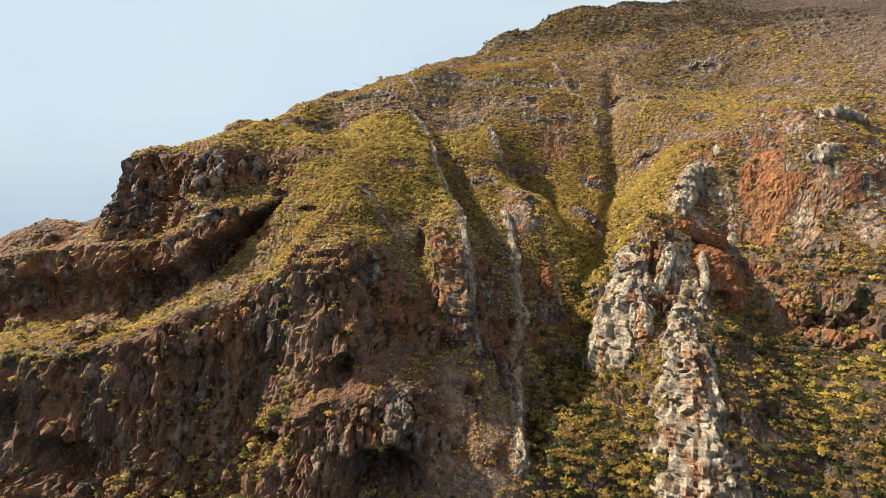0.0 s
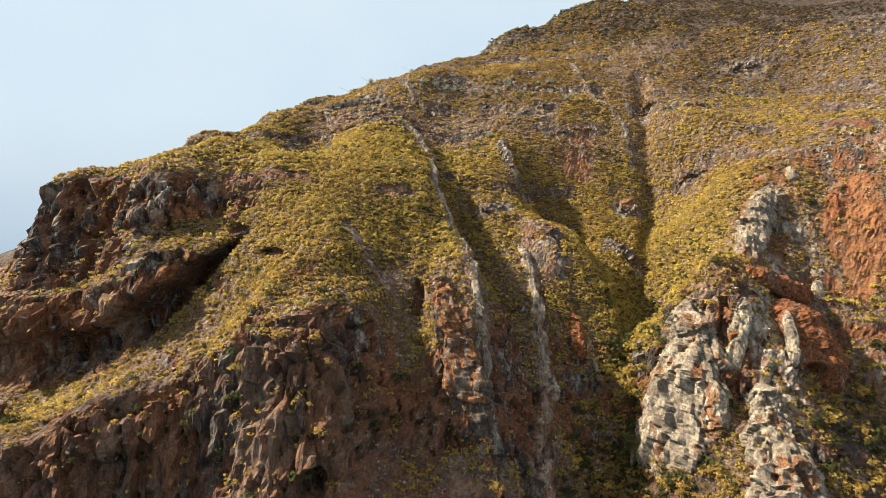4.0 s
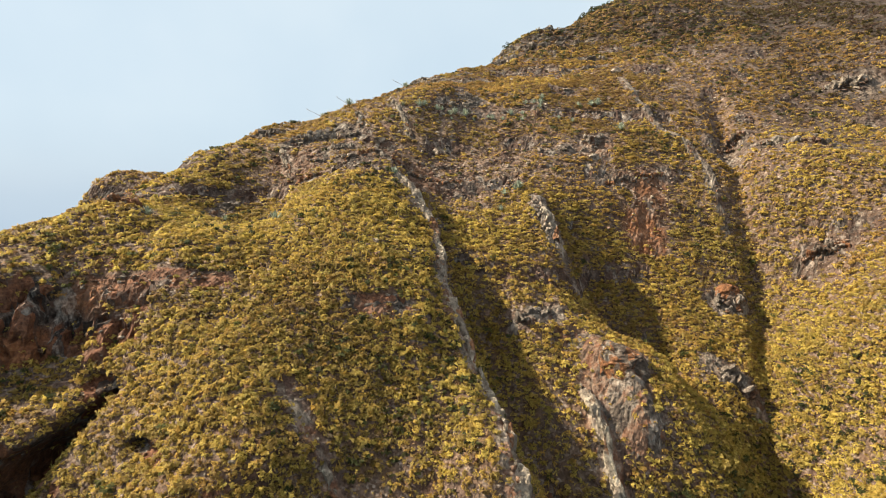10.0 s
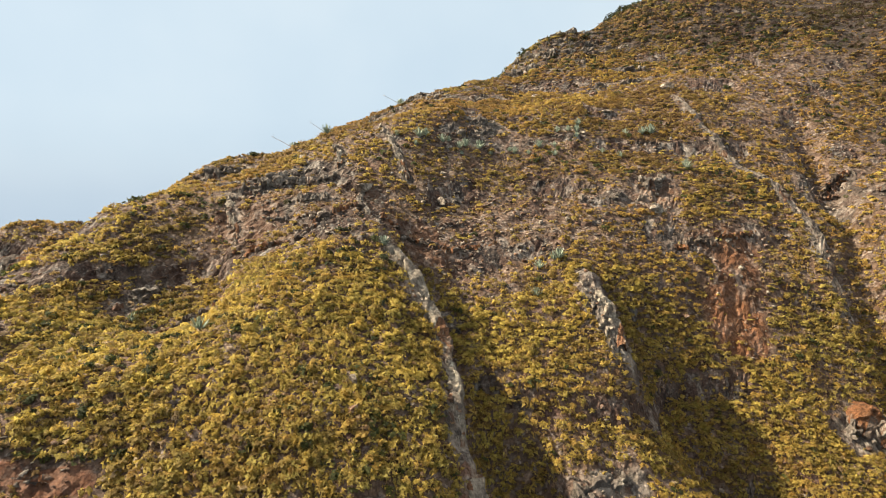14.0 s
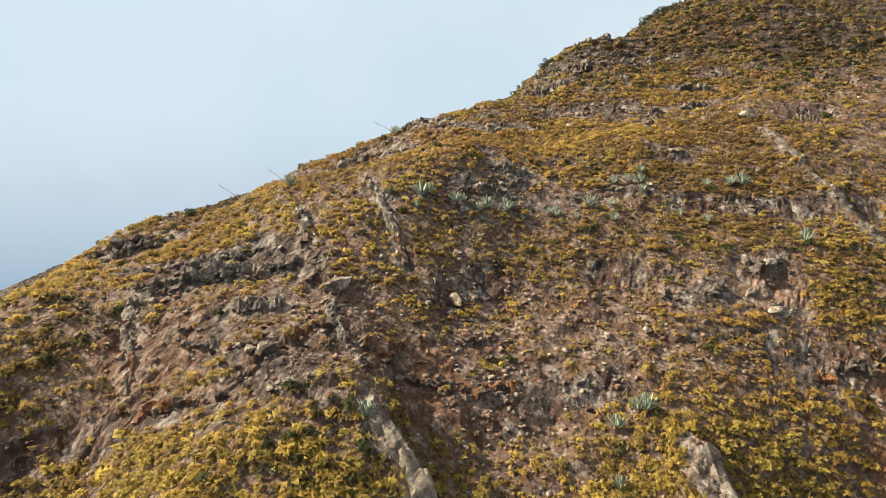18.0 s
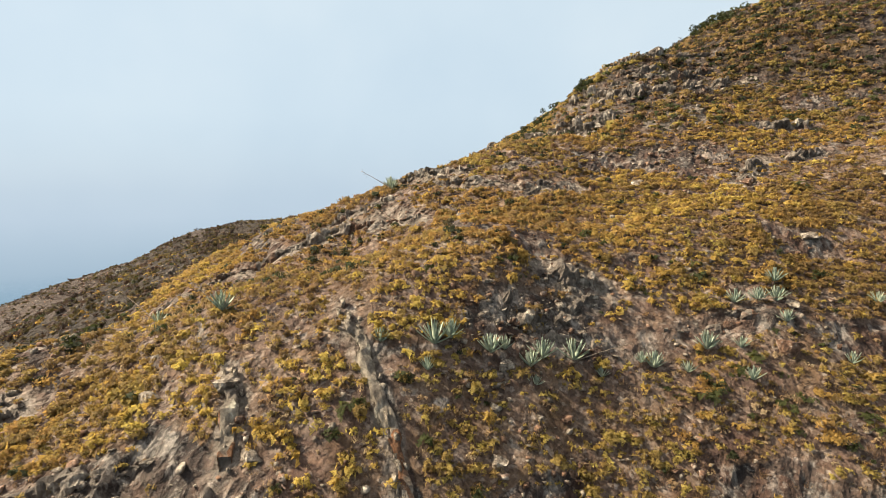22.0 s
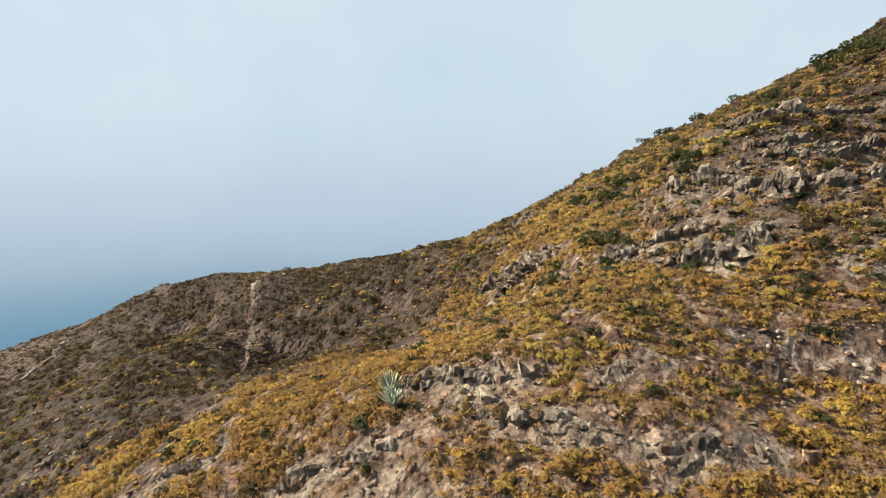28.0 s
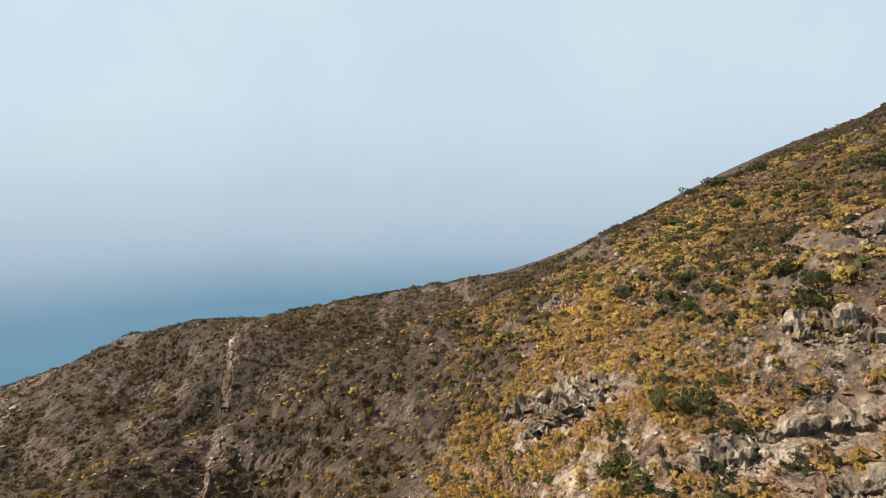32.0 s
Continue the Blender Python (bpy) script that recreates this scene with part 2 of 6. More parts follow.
def crag_material(name, grey, pale, white, rust, much):
    """Weathered crag: pale crust streaked down the face, dark clean breaks, rust-red faces (much: 0..1)."""
    m, t, b = material(name, 0.92)
    big, mid = tex(t, 0.16, 5.0, 0.6, (1, 1, 0.8)), tex(t, 0.6, 6.0, 0.68, (1, 1, 0.4))
    fine, crust = tex(t, 2.6, 6.0, 0.75, (1, 1, 0.8)), tex(t, 1.2, 7.0, 0.78, (1, 1, 0.3))
    slab = tex(t, 0.5, 1.0, 0.5, (1.2, 1.2, 0.5), "ShaderNodeTexVoronoi")
    one = t.nodes.new("ShaderNodeSeparateColor")
    t.links.new(slab.outputs["Color"], one.inputs[0])
    c = ramp(t, mid.outputs[0], [(0.32, grey), (0.56, pale), (0.72, white)]).outputs[0]
    c = mixed(t, ramp(t, one.outputs[0], [(0.62, (0, 0, 0)), (0.72, (0.45, 0.45, 0.45))]).outputs[0], c, tuple(v * 0.75 for v in grey))
    ore = ramp(t, fine.outputs[0], [(0.3, tuple(v * 0.45 for v in rust)), (0.7, rust)])
    where = math_node(t, "ADD", math_node(t, "MULTIPLY", big.outputs[0], 0.75), math_node(t, "MULTIPLY", one.outputs[1], 0.25))
    c = mixed(t, ramp(t, where, [(0.66 - 0.32 * much, (0, 0, 0)), (0.72 - 0.32 * much, (0.95, 0.95, 0.95))]).outputs[0], c, ore.outputs[0])
    c = mixed(t, ramp(t, crust.outputs[0], [(0.56, (0, 0, 0)), (0.66, (0.8 - 0.45 * much,) * 3)]).outputs[0], c, white)
    c = mixed(t, 0.85, c, ramp(t, fine.outputs[0], [(0.34, (0.30, 0.28, 0.27)), (0.52, (0.95, 0.94, 0.92)), (0.68, (1.35, 1.35, 1.35))]).outputs[0], "MULTIPLY")
    t.links.new(c, b.inputs["Base Color"])
    pit = tex(t, 7.0, 5.0, 0.75)
    bumped(t, b, [(mid.outputs[0], 0.7), (crust.outputs[0], 0.35), (fine.outputs[0], 0.25), (pit.outputs[0], 0.1)], 0.9)
    return m


def leaf_material(name, stops, rough=0.7, gaps=15.0):
    """Foliage: colour by clump (attribute tint) and by leaf."""
    m, t, b = material(name, rough)
    a = t.nodes.new("ShaderNodeAttribute")
    a.attribute_name = "tint"
    g = t.nodes.new("ShaderNodeNewGeometry")
    c = ramp(t, a.outputs["Fac"], stops).outputs[0]
    c = mixed(t, 0.7, c, ramp(t, g.outputs["Random Per Island"], [(0.0, (0.66, 0.62, 0.58)), (0.5, (1.0, 0.99, 0.97)), (1.0, (1.25, 1.24, 1.2))]).outputs[0], "MULTIPLY")
    if gaps:
        leafy_grain = tex(t, 6.0, 4.0, 0.75)
        c = mixed(t, 0.9, c, ramp(t, leafy_grain.outputs[0], [(0.34, (0.50, 0.48, 0.44)), (0.52, (1.0, 0.99, 0.97)), (0.70, (1.40, 1.38, 1.28))]).outputs[0], "MULTIPLY")
        bumped(t, b, [(leafy_grain.outputs[0], 0.5)], 0.8)
    t.links.new(c, b.inputs["Base Color"])
    # thin leaves let light through, and each spray is ragged with gaps
    thin = t.nodes.new("ShaderNodeBsdfTranslucent")
    t.links.new(c, thin.inputs["Color"])
    leafy = node(t, "ShaderNodeMixShader", Fac=0.4)
    leafy.inputs[0].default_value = 0.4
    t.links.new(b.outputs[0], leafy.inputs[1])
    t.links.new(thin.outputs[0], leafy.inputs[2])
    out = [n for n in t.nodes if n.type == "OUTPUT_MATERIAL"][0]
    if gaps:
        holes = ramp(t, tex(t, gaps, 2.0, 0.6).outputs[0], [(0.40, (0, 0, 0)), (0.44, (1, 1, 1))])
        clear = t.nodes.new("ShaderNodeBsdfTransparent")
        cut = t.nodes.new("ShaderNodeMixShader")
        t.links.new(holes.outputs[0], cut.inputs[0])
        t.links.new(clear.outputs[0], cut.inputs[1])
        t.links.new(leafy.outputs[0], cut.inputs[2])
        leafy = cut
    t.links.new(leafy.outputs[0], out.inputs[0])
    return m


def water_material():
    m, t, b = material("sea_water", 0.35)
    w1 = tex(t, 0.02, 6.0, 0.6)
    w2 = tex(t, 0.004, 4.0, 0.5)
    c = ramp(t, w2.outputs[0], [(0.35, (0.018, 0.085, 0.14)), (0.65, (0.030, 0.125, 0.19))])
    t.links.new(c.outputs[0], b.inputs["Base Color"])
    b.inputs["Specular IOR Level"].default_value = 0.5
    bumped(t, b, [(w1.outputs[0], 1.5)], 0.4)
    # haze put into the alpha: far water turns clear over the sky's lower band
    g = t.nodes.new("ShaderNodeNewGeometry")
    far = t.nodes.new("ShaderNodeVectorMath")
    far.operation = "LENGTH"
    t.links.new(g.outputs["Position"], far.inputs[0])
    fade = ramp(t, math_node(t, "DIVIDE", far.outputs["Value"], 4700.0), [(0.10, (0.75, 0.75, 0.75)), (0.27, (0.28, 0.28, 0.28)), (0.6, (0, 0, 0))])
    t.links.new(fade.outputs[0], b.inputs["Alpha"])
    return m


HILL = hill_material()
ROCK_GREY = stone_material("grey_lava_rock", (0.12, 0.095, 0.076), (0.34, 0.285, 0.225), (0.48, 0.42, 0.345))
ROCK_PALE = stone_material("pale_lichen_rock", (0.16, 0.13, 0.10), (0.36, 0.30, 0.235), (0.48, 0.42, 0.34))
ROCK_RUST = stone_material("rust_brown_rock", (0.09, 0.052, 0.038), (0.27, 0.155, 0.095), (0.40, 0.34, 0.285))
CRAG_PALE = crag_material("pale_crag_rock", (0.14, 0.11, 0.09), (0.37, 0.305, 0.23), (0.62, 0.55, 0.43), (0.27, 0.125, 0.060), 0.10)
CRAG_GREY = crag_material("grey_ledge_rock", (0.085, 0.068, 0.058), (0.24, 0.195, 0.155), (0.46, 0.41, 0.34), (0.17, 0.090, 0.055), 0.10)
CRAG_RUST = crag_material("rust_crag_rock", (0.070, 0.045, 0.035), (0.20, 0.125, 0.080), (0.44, 0.37, 0.29), (0.27, 0.095, 0.035), 0.75)
CRAG_MIXED = crag_material("brown_crag_rock", (0.055, 0.040, 0.032), (0.17, 0.125, 0.095), (0.42, 0.37, 0.31), (0.26, 0.11, 0.045), 0.42)
SHRUB_GOLD = leaf_material("golden_shrub_leaves", [(0.0, (0.35, 0.205, 0.062)), (0.5, (0.46, 0.310, 0.075)), (1.0, (0.56, 0.430, 0.100))])
SHRUB_OLIVE = leaf_material("olive_shrub_leaves", [(0.0, (0.24, 0.150, 0.055)), (0.5, (0.33, 0.235, 0.066)), (1.0, (0.43, 0.340, 0.086))])
SHRUB_DRY = leaf_material("dry_brown_shrub_twigs", [(0.0, (0.19, 0.115, 0.070)), (0.5, (0.32, 0.20, 0.105)), (1.0, (0.44, 0.33, 0.20))])
SHRUB_DARK = leaf_material("dark_green_leaves", [(0.0, (0.030, 0.036, 0.012)), (0.5, (0.060, 0.068, 0.020)), (1.0, (0.105, 0.108, 0.030))])
# darker olive and brown scrub: the spur's cloud shade is in the leaf colour
SPUR_OLIVE = leaf_material("shaded_olive_scrub", [(0.0, (0.055, 0.042, 0.017)), (0.5, (0.105, 0.078, 0.026)), (1.0, (0.18, 0.132, 0.038))])
SPUR_BROWN = leaf_material("shaded_brown_scrub", [(0.0, (0.052, 0.032, 0.023)), (0.5, (0.090, 0.056, 0.040)), (1.0, (0.135, 0.088, 0.062))])
AGAVE = leaf_material("blue_grey_agave_leaf", [(0.0, (0.22, 0.27, 0.21)), (0.5, (0.32, 0.37, 0.29)), (1.0, (0.45, 0.48, 0.36))], 0.5, 0.0)
WOOD = stone_material("weathered_dead_wood", (0.16, 0.12, 0.09), (0.30, 0.24, 0.18), (0.38, 0.33, 0.27))
SEA = water_material()

# broad landforms: (x, y, radius, height) of swells and hollows laid on one tilted hillside
TILTED = (322.35, 25.46, 48.30, -3.79, 3.65, -19.15)
HEADLAND = [(-50, 114, 9, 7.53), (-58, 98, 9, -2.28), (-66, 114, 9, 19.47), (-18, 98, 9, 7.09), (-34, 74, 9, -7.27), (-2, 82, 9, -4.96), (-18, 82, 9, 6.80), (-42, 98, 9, 1.76), (-66, 90, 9, 4.92), (-10, 114, 9, 2.54), (-26, 106, 9, 2.77), (-2, 90, 9, -3.31), (-34, 82, 9, -6.80), (-50, 106, 9, 11.32), (-58, 106, 9, -7.08)]
RAVINE_SIDES = [(30, 110, 24, -18.30), (30, 70, 24, -15.91), (62, 86, 14, -16.12), (14, 86, 14, -8.59), (22, 98, 9, -9.50), (38, 98, 9, 12.83), (38, 114, 9, -9.98), (54, 98, 9, -4.73), (46, 114, 9, 7.33), (54, 74, 9, -5.23), (6, 98, 9, 9.10), (22, 114, 9, 7.66), (74, 110, 14, 7.75), (114, 86, 45, -15.84), (14, 106, 9, -3.23), (38, 90, 9, -3.39)]
BENCHES = [(38, 134, 14, -6.97), (-30, 130, 24, 22.09), (-18, 162, 9, 5.54), (70, 150, 24, -9.79), (2, 134, 14, -2.28), (-26, 130, 9, -7.13), (-2, 162, 9, 7.02), (-26, 146, 9, 0.41), (-18, 122, 9, -3.35), (22, 130, 9, -7.04), (-34, 162, 9, 6.67), (-10, 154, 9, 4.09), (-10, 138, 9, -3.35), (-138, 158, 45, -9.88), (46, 130, 9, -7.05), (46, 154, 9, -4.55), (14, 162, 9, 3.37), (-2, 122, 9, -1.30), (-26, 138, 9, -6.43), (86, 154, 9, -3.56)]
BENCHES_MORE = [(14, 130, 9, 2.80), (-138, 158, 45, -9.88), (-58, 122, 9, 7.89), (-42, 122, 9, 3.29), (-42, 146, 9, 2.65)]
UPPER_SLOPE = [(50, 210, 24, 13.19), (2, 182, 14, 7.49), (22, 202, 9, 7.11), (-10, 218, 14, -6.86), (-50, 234, 9, -6.68), (22, 186, 9, 4.11), (-22, 182, 14, 5.64), (-26, 218, 9, -7.30), (22, 170, 9, 2.15), (6, 202, 9, 2.83), (-2, 202, 9, -4.35), (38, 170, 9, 1.98), (14, 218, 9, 1.88), (46, 186, 9, -1.45), (-138, 194, 45, -11.90), (130, 210, 24, -5.70), (-138, 194, 45, -11.90), (-138, 194, 45, -11.90), (-10, 178, 9, 1.39), (14, 194, 9, 1.13)]
FAR_SPUR = [(-58, 242, 14, -5.75), (-10, 270, 24, -15.82), (-34, 258, 9, -3.95), (30, 310, 24, -2.76), (90, 250, 24, 8.97), (-58, 282, 9, 2.05), (42, 338, 45, -9.46), (-58, 266, 9, -5.88), (130, 250, 24, 9.12), (26, 278, 14, -0.38), (-30, 338, 45, -13.27), (-42, 250, 9, -7.40), (-74, 282, 9, 3.48), (-94, 278, 14, -0.26), (42, 374, 45, -11.03), (74, 242, 14, 7.53), (38, 242, 14, 2.77), (42, 302, 45, -12.16), (-34, 242, 14, -8.70), (6, 242, 9, -2.34)]
FAR_SPUR_MORE = [(-70, 250, 24, -9.01), (-42, 290, 9, -2.08)]
SHOULDER = [(-34, 130, 9, -5.1), (-44, 147, 6, -1.5), (-53, 143, 7, -1.2), (-63, 155, 6, 10.5), (-50, 158, 9, 5.0), (-57, 157, 6, 5.0), (-5, 285, 18, 1.5), (-64, 112, 7, 1.5), (-76, 150, 8, 4.0), (-31, 121, 7, -1.3), (-25, 91, 5, 5.2), (54, 138, 8, 3.9), (-11, 139, 6, 2.2), (47, 155, 9, 2.4), (-80, 134, 14, -4.5), (-76, 114, 6, -3.0), (0.5, 91, 5, 3.5)]
CLIFF_FOOT = [(-62, 72, 11, -20), (-80, 74, 12, -20), (-98, 82, 14, -16), (-47, 70, 8, -10)]
HEADLAND_EDGE = [(-81, 114, 9, 12.0), (-92, 114, 10, 11.0), (-104, 115, 13, 11.0), (-120, 118, 16, 9.0), (-50, 85, 8, 7.0), (-64, 86, 9, 8.5), (-80, 89, 10, 9.0), (-95, 91, 10, 8.0), (-36, 84, 7, 4.0)]
FORMS = [SHOULDER, HEADLAND_EDGE, HEADLAND, RAVINE_SIDES, BENCHES, BENCHES_MORE, UPPER_SLOPE, FAR_SPUR, FAR_SPUR_MORE, CLIFF_FOOT]


# ---- where rock stands out of the slope: plan line, count, block size, tallness, stone, label ----
ROCK_ROWS = []


def standing(name, line, count, size, tall, stone, label, group, wide):
    ROCK_ROWS.append((name, line, count, size, tall, stone, label, group, wide))

DYKE = "narrow pale wall of broken lava rock climbing the slope"
OUT = "broken row of grey rock standing out of the slope"
standing("rock_dyke", [(-8.6, 136.0), (-5.4, 132.5), (-2.6, 127.5), (-1.8, 119.5)], 34, 1.3, 1.3, "pale", DYKE, "rock dykes", 0.27)
standing("rock_dyke", [(-1.4, 118), (0.6, 112.5), (2.4, 107.5), (3.6, 101), (4.5, 94)], 52, 1.35, 1.5, "pale", DYKE, "rock dykes", 0.3)
standing("rock_dyke", [(4.4, 94), (5.0, 90.5), (6.2, 87)], 18, 1.2, 1.6, "grey", DYKE, "rock dykes", 0.24)
standing("rock_dyke", [(12.3, 135.4), (12.9, 133), (13.4, 130.4)], 40, 1.2, 1.4, "pale", DYKE, "rock dykes", 0.9)
standing("rock_dyke", [(13.0, 115), (14.4, 110), (14.9, 104), (14.9, 99)], 34, 1.2, 1.6, "pale", DYKE, "rock dykes", 0.24)
standing("rock_dyke", [(14.0, 94), (12.8, 87), (12.0, 80), (11.6, 74)], 30, 1.4, 1.8, "pale", DYKE, "rock dykes", 0.3)
standing("rock_dyke", [(-10.6, 156.6), (-8.6, 153), (-7.4, 150.4), (-6.6, 148.6)], 26, 0.8, 1.5, "pale", DYKE, "rock dykes", 0.21)
standing("rock_dyke", [(-16.2, 154), (-15.2, 152), (-14.8, 149.6)], 18, 0.85, 1.7, "pale", DYKE, "rock dykes", 0.18)
standing("rock_dyke", [(-27.2, 146), (-25.6, 143), (-24.0, 139.4)], 24, 0.8, 1.4, "pale", DYKE, "rock dykes", 0.21)
standing("rock_dyke", [(-11.8, 145.6), (-11.8, 142.8), (-10.2, 140.2), (-8.6, 138.4)], 24, 0.8, 1.3, "grey", DYKE, "rock dykes", 0.24)
standing("rock_dyke", [(-15.4, 103), (-12.6, 100.6), (-10.6, 98.8), (-8.2, 97)], 24, 0.8, 1.4, "pale", DYKE, "rock dykes", 0.18)
standing("rock_dyke", [(34.1, 166), (35.4, 155), (38.8, 150), (40.4, 144.7), (40.6, 138)], 34, 0.6, 1.0, "grey", DYKE, "rock dykes", 0.24)
standing("rock_dyke", [(-31.6, 228), (-31.0, 224), (-30.2, 217.5)], 24, 0.8, 0.8, "grey", "faint pale dyke running down the far spur", "rock dykes", 0.5)
standing("rock_dyke", [(-45, 271), (-42.6, 262), (-41.6, 255)], 24, 0.8, 0.8, "grey", "faint pale dyke running down the far spur", "rock dykes", 0.5)
standing("rock_dyke", [(-86, 268), (-84, 262), (-85, 254)], 16, 1.1, 1.1, "grey", DYKE, "rock dykes", 0.24)
standing("rock_outcrop", [(-17, 139.4), (-12.2, 141.4), (-7, 140.6), (-2, 140.8), (3.8, 142.6)], 40, 0.9, 0.9, "rust", "dark lava ledge broken into rust-brown blocks", "rock outcrops", 0.6)
standing("rock_outcrop", [(15, 147.8), (19.9, 147.8), (24.6, 146.4)], 22, 1.0, 0.9, "grey", OUT, "rock outcrops", 0.6)
standing("rock_outcrop", [(-30, 176), (-22, 175), (-13.3, 176.3), (-6.1, 173.2)], 46, 0.75, 0.9, "pale", "pale band of broken rock among golden shrubs", "rock outcrops", 0.6)
standing("rock_outcrop", [(-4, 178.4), (0, 176.4), (3, 174.8), (8, 174.6)], 26, 0.7, 0.9, "pale", "pale band of broken rock among golden shrubs", "rock outcrops", 0.6)
standing("rock_outcrop", [(-8.4, 182), (-4.6, 180.4), (-2.0, 180.2)], 20, 0.85, 1.4, "pale", "upright pale crag with vertical cracks", "rock outcrops", 0.6)
standing("rock_outcrop", [(-3.4, 177.4), (0.4, 176)], 10, 0.8, 1.0, "pale", OUT, "rock outcrops", 0.6)
standing("rock_outcrop", [(2.0, 160.2), (5.8, 160.2)], 12, 1.1, 1.1, "pale", "pair of weathered grey rocks on the slope", "rock outcrops", 0.6)
standing("rock_outcrop", [(-1.5, 157), (1.5, 157.4)], 8, 1.2, 0.8, "grey", "overhanging grey slab among dry shrubs", "rock outcrops", 0.6)
standing("rock_outcrop", [(2.4, 160), (5.6, 159.8)], 8, 1.0, 0.9, "grey", OUT, "rock outcrops", 0.6)
standing("rock_outcrop", [(22, 149.6), (26, 150)], 9, 1.2, 0.8, "grey", OUT, "rock outcrops", 0.6)
standing("rock_outcrop", [(22, 172.4), (24, 174), (27, 176)], 14, 0.9, 0.9, "pale", OUT, "rock outcrops", 0.6)
standing("rock_outcrop", [(10, 190), (14, 188.4), (18, 189.4)], 26, 1.3, 0.8, "pale", "broad pale rock face split by cracks", "rock outcrops", 0.6)
standing("rock_outcrop", [(18, 193), (24, 191.5), (30, 193)], 26, 1.3, 0.8, "pale", "stepped pale lava layers below the crest", "rock outcrops", 0.6)
standing("rock_outcrop", [(20, 197.5), (26, 196), (33, 197.5)], 24, 1.2, 0.7, "grey", "stepped grey lava layers below the crest", "rock outcrops", 0.6)
standing("rock_outcrop", [(0.5, 209), (3.6, 206.6), (6.5, 205)], 18, 1.3, 1.0, "pale", "pale crag breaking out of the slope", "rock outcrops", 0.6)
standing("rock_outcrop", [(7, 195), (9.4, 193)], 12, 1.1, 0.9, "pale", "pale crag breaking out of the slope", "rock outcrops", 0.6)
standing("rock_outcrop", [(73, 162.5), (81, 163.5)], 16, 1.8, 1.0, "grey", OUT, "rock outcrops", 0.6)
standing("rock_outcrop", [(44, 151), (51, 152)], 16, 1.3, 0.9, "rust", OUT, "rock outcrops", 0.6)
standing("rock_outcrop", [(31, 124), (34.5, 122.5), (36, 121.5)], 14, 1.4, 1.2, "pale", "pale rock pile in the hollow", "rock outcrops", 0.6)
standing("rock_outcrop", [(-40, 196.4), (-37, 195.4)], 10, 0.9, 0.9, "grey", OUT, "rock outcrops", 0.6)
standing("rock_outcrop", [(3, 174), (6, 175.2)], 10, 0.7, 1.0, "pale", OUT, "rock outcrops", 0.6)
standing("rock_outcrop", [(-22, 142), (-19, 141)], 10, 0.9, 0.8, "grey", OUT, "rock outcrops", 0.6)
standing("rock_outcrop", [(-30, 150), (-24, 149.5), (-19, 150.5)], 24, 0.8, 0.8, "grey", OUT, "rock outcrops", 0.6)
standing("rock_outcrop", [(-3, 156), (4, 156.5), (11, 157.5), (17, 158)], 26, 0.5, 0.8, "grey", "low line of grey stones among agaves", "rock outcrops", 0.6)
standing("rock_outcrop", [(-37, 113), (-30, 112.6), (-24, 113)], 22, 0.8, 0.7, "rust", OUT, "rock outcrops", 0.6)
standing("rock_outcrop", [(-47, 124.5), (-42, 124), (-37, 123.4)], 26, 1.2, 0.7, "rust", "dark rounded crag at the edge of the headland", "rock outcrops", 0.6)
standing("rock_outcrop", [(-32.5, 131), (-30.6, 136)], 14, 0.9, 0.8, "grey", OUT, "rock outcrops", 0.6)
standing("rock_outcrop", [(-28.7, 129.5), (-23.2, 133)], 16, 0.8, 0.7, "rust", OUT, "rock outcrops", 0.6)
standing("rock_outcrop", [(-24.3, 147.8), (-19.4, 147.9), (-14.9, 148.3)], 28, 1.0, 0.9, "grey", OUT, "rock outcrops", 0.6)
standing("rock_outcrop", [(-24.3, 138.5), (-17.3, 136.2), (-12.0, 141.5)], 26, 0.8, 0.8, "rust", OUT, "rock outcrops", 0.6)
standing("rock_outcrop", [(-5.2, 140.7), (0.8, 141.5)], 16, 1.0, 0.8, "rust", "dark lava ledge broken into rust-brown blocks", "rock outcrops", 0.6)
standing("rock_outcrop", [(23.2, 142.8), (28.6, 143.4), (34.0, 144.5)], 24, 1.0, 0.9, "rust", "dark lava ledge above an ochre scar", "rock outcrops", 0.6)
standing("rock_outcrop", [(-2.3, 154.6), (5.5, 159.4)], 16, 0.8, 0.8, "grey", OUT, "rock outcrops", 0.6)
standing("rock_outcrop", [(50.5, 147.2), (54, 145.5), (60.2, 138.6)], 24, 1.2, 0.8, "grey", OUT, "rock outcrops", 0.6)
standing("rock_outcrop", [(6.5, 120.5), (11.6, 121.7)], 16, 1.1, 0.8, "pale", "pale rocks on the shelf between two ravines", "rock outcrops", 0.6)
standing("rock_outcrop", [(35.0, 130.9), (37.2, 131), (39.3, 131.0)], 16, 1.4, 1.1, "pale", "pale rock pile in the hollow", "rock outcrops", 0.6)
standing("rock_outcrop", [(-10.7, 112.0), (-5.8, 113.4)], 14, 0.8, 0.7, "grey", OUT, "rock outcrops", 0.6)
standing("rock_outcrop", [(48.2, 132.2), (52.6, 129.6)], 16, 1.2, 0.9, "rust", OUT, "rock outcrops", 0.6)
standing("rock_outcrop", [(-18.8, 143.5), (-14.8, 144.1)], 14, 0.9, 0.8, "pale", OUT, "rock outcrops", 0.6)
standing("rock_outcrop", [(-32.8, 153.4), (-28.6, 155.6)], 14, 0.9, 0.7, "grey", OUT, "rock outcrops", 0.6)
standing("rock_outcrop", [(17.1, 197.3), (22.6, 195.6), (28.3, 194.3)], 30, 1.1, 0.7, "grey", "stepped grey lava layers below the crest", "rock outcrops", 0.6)
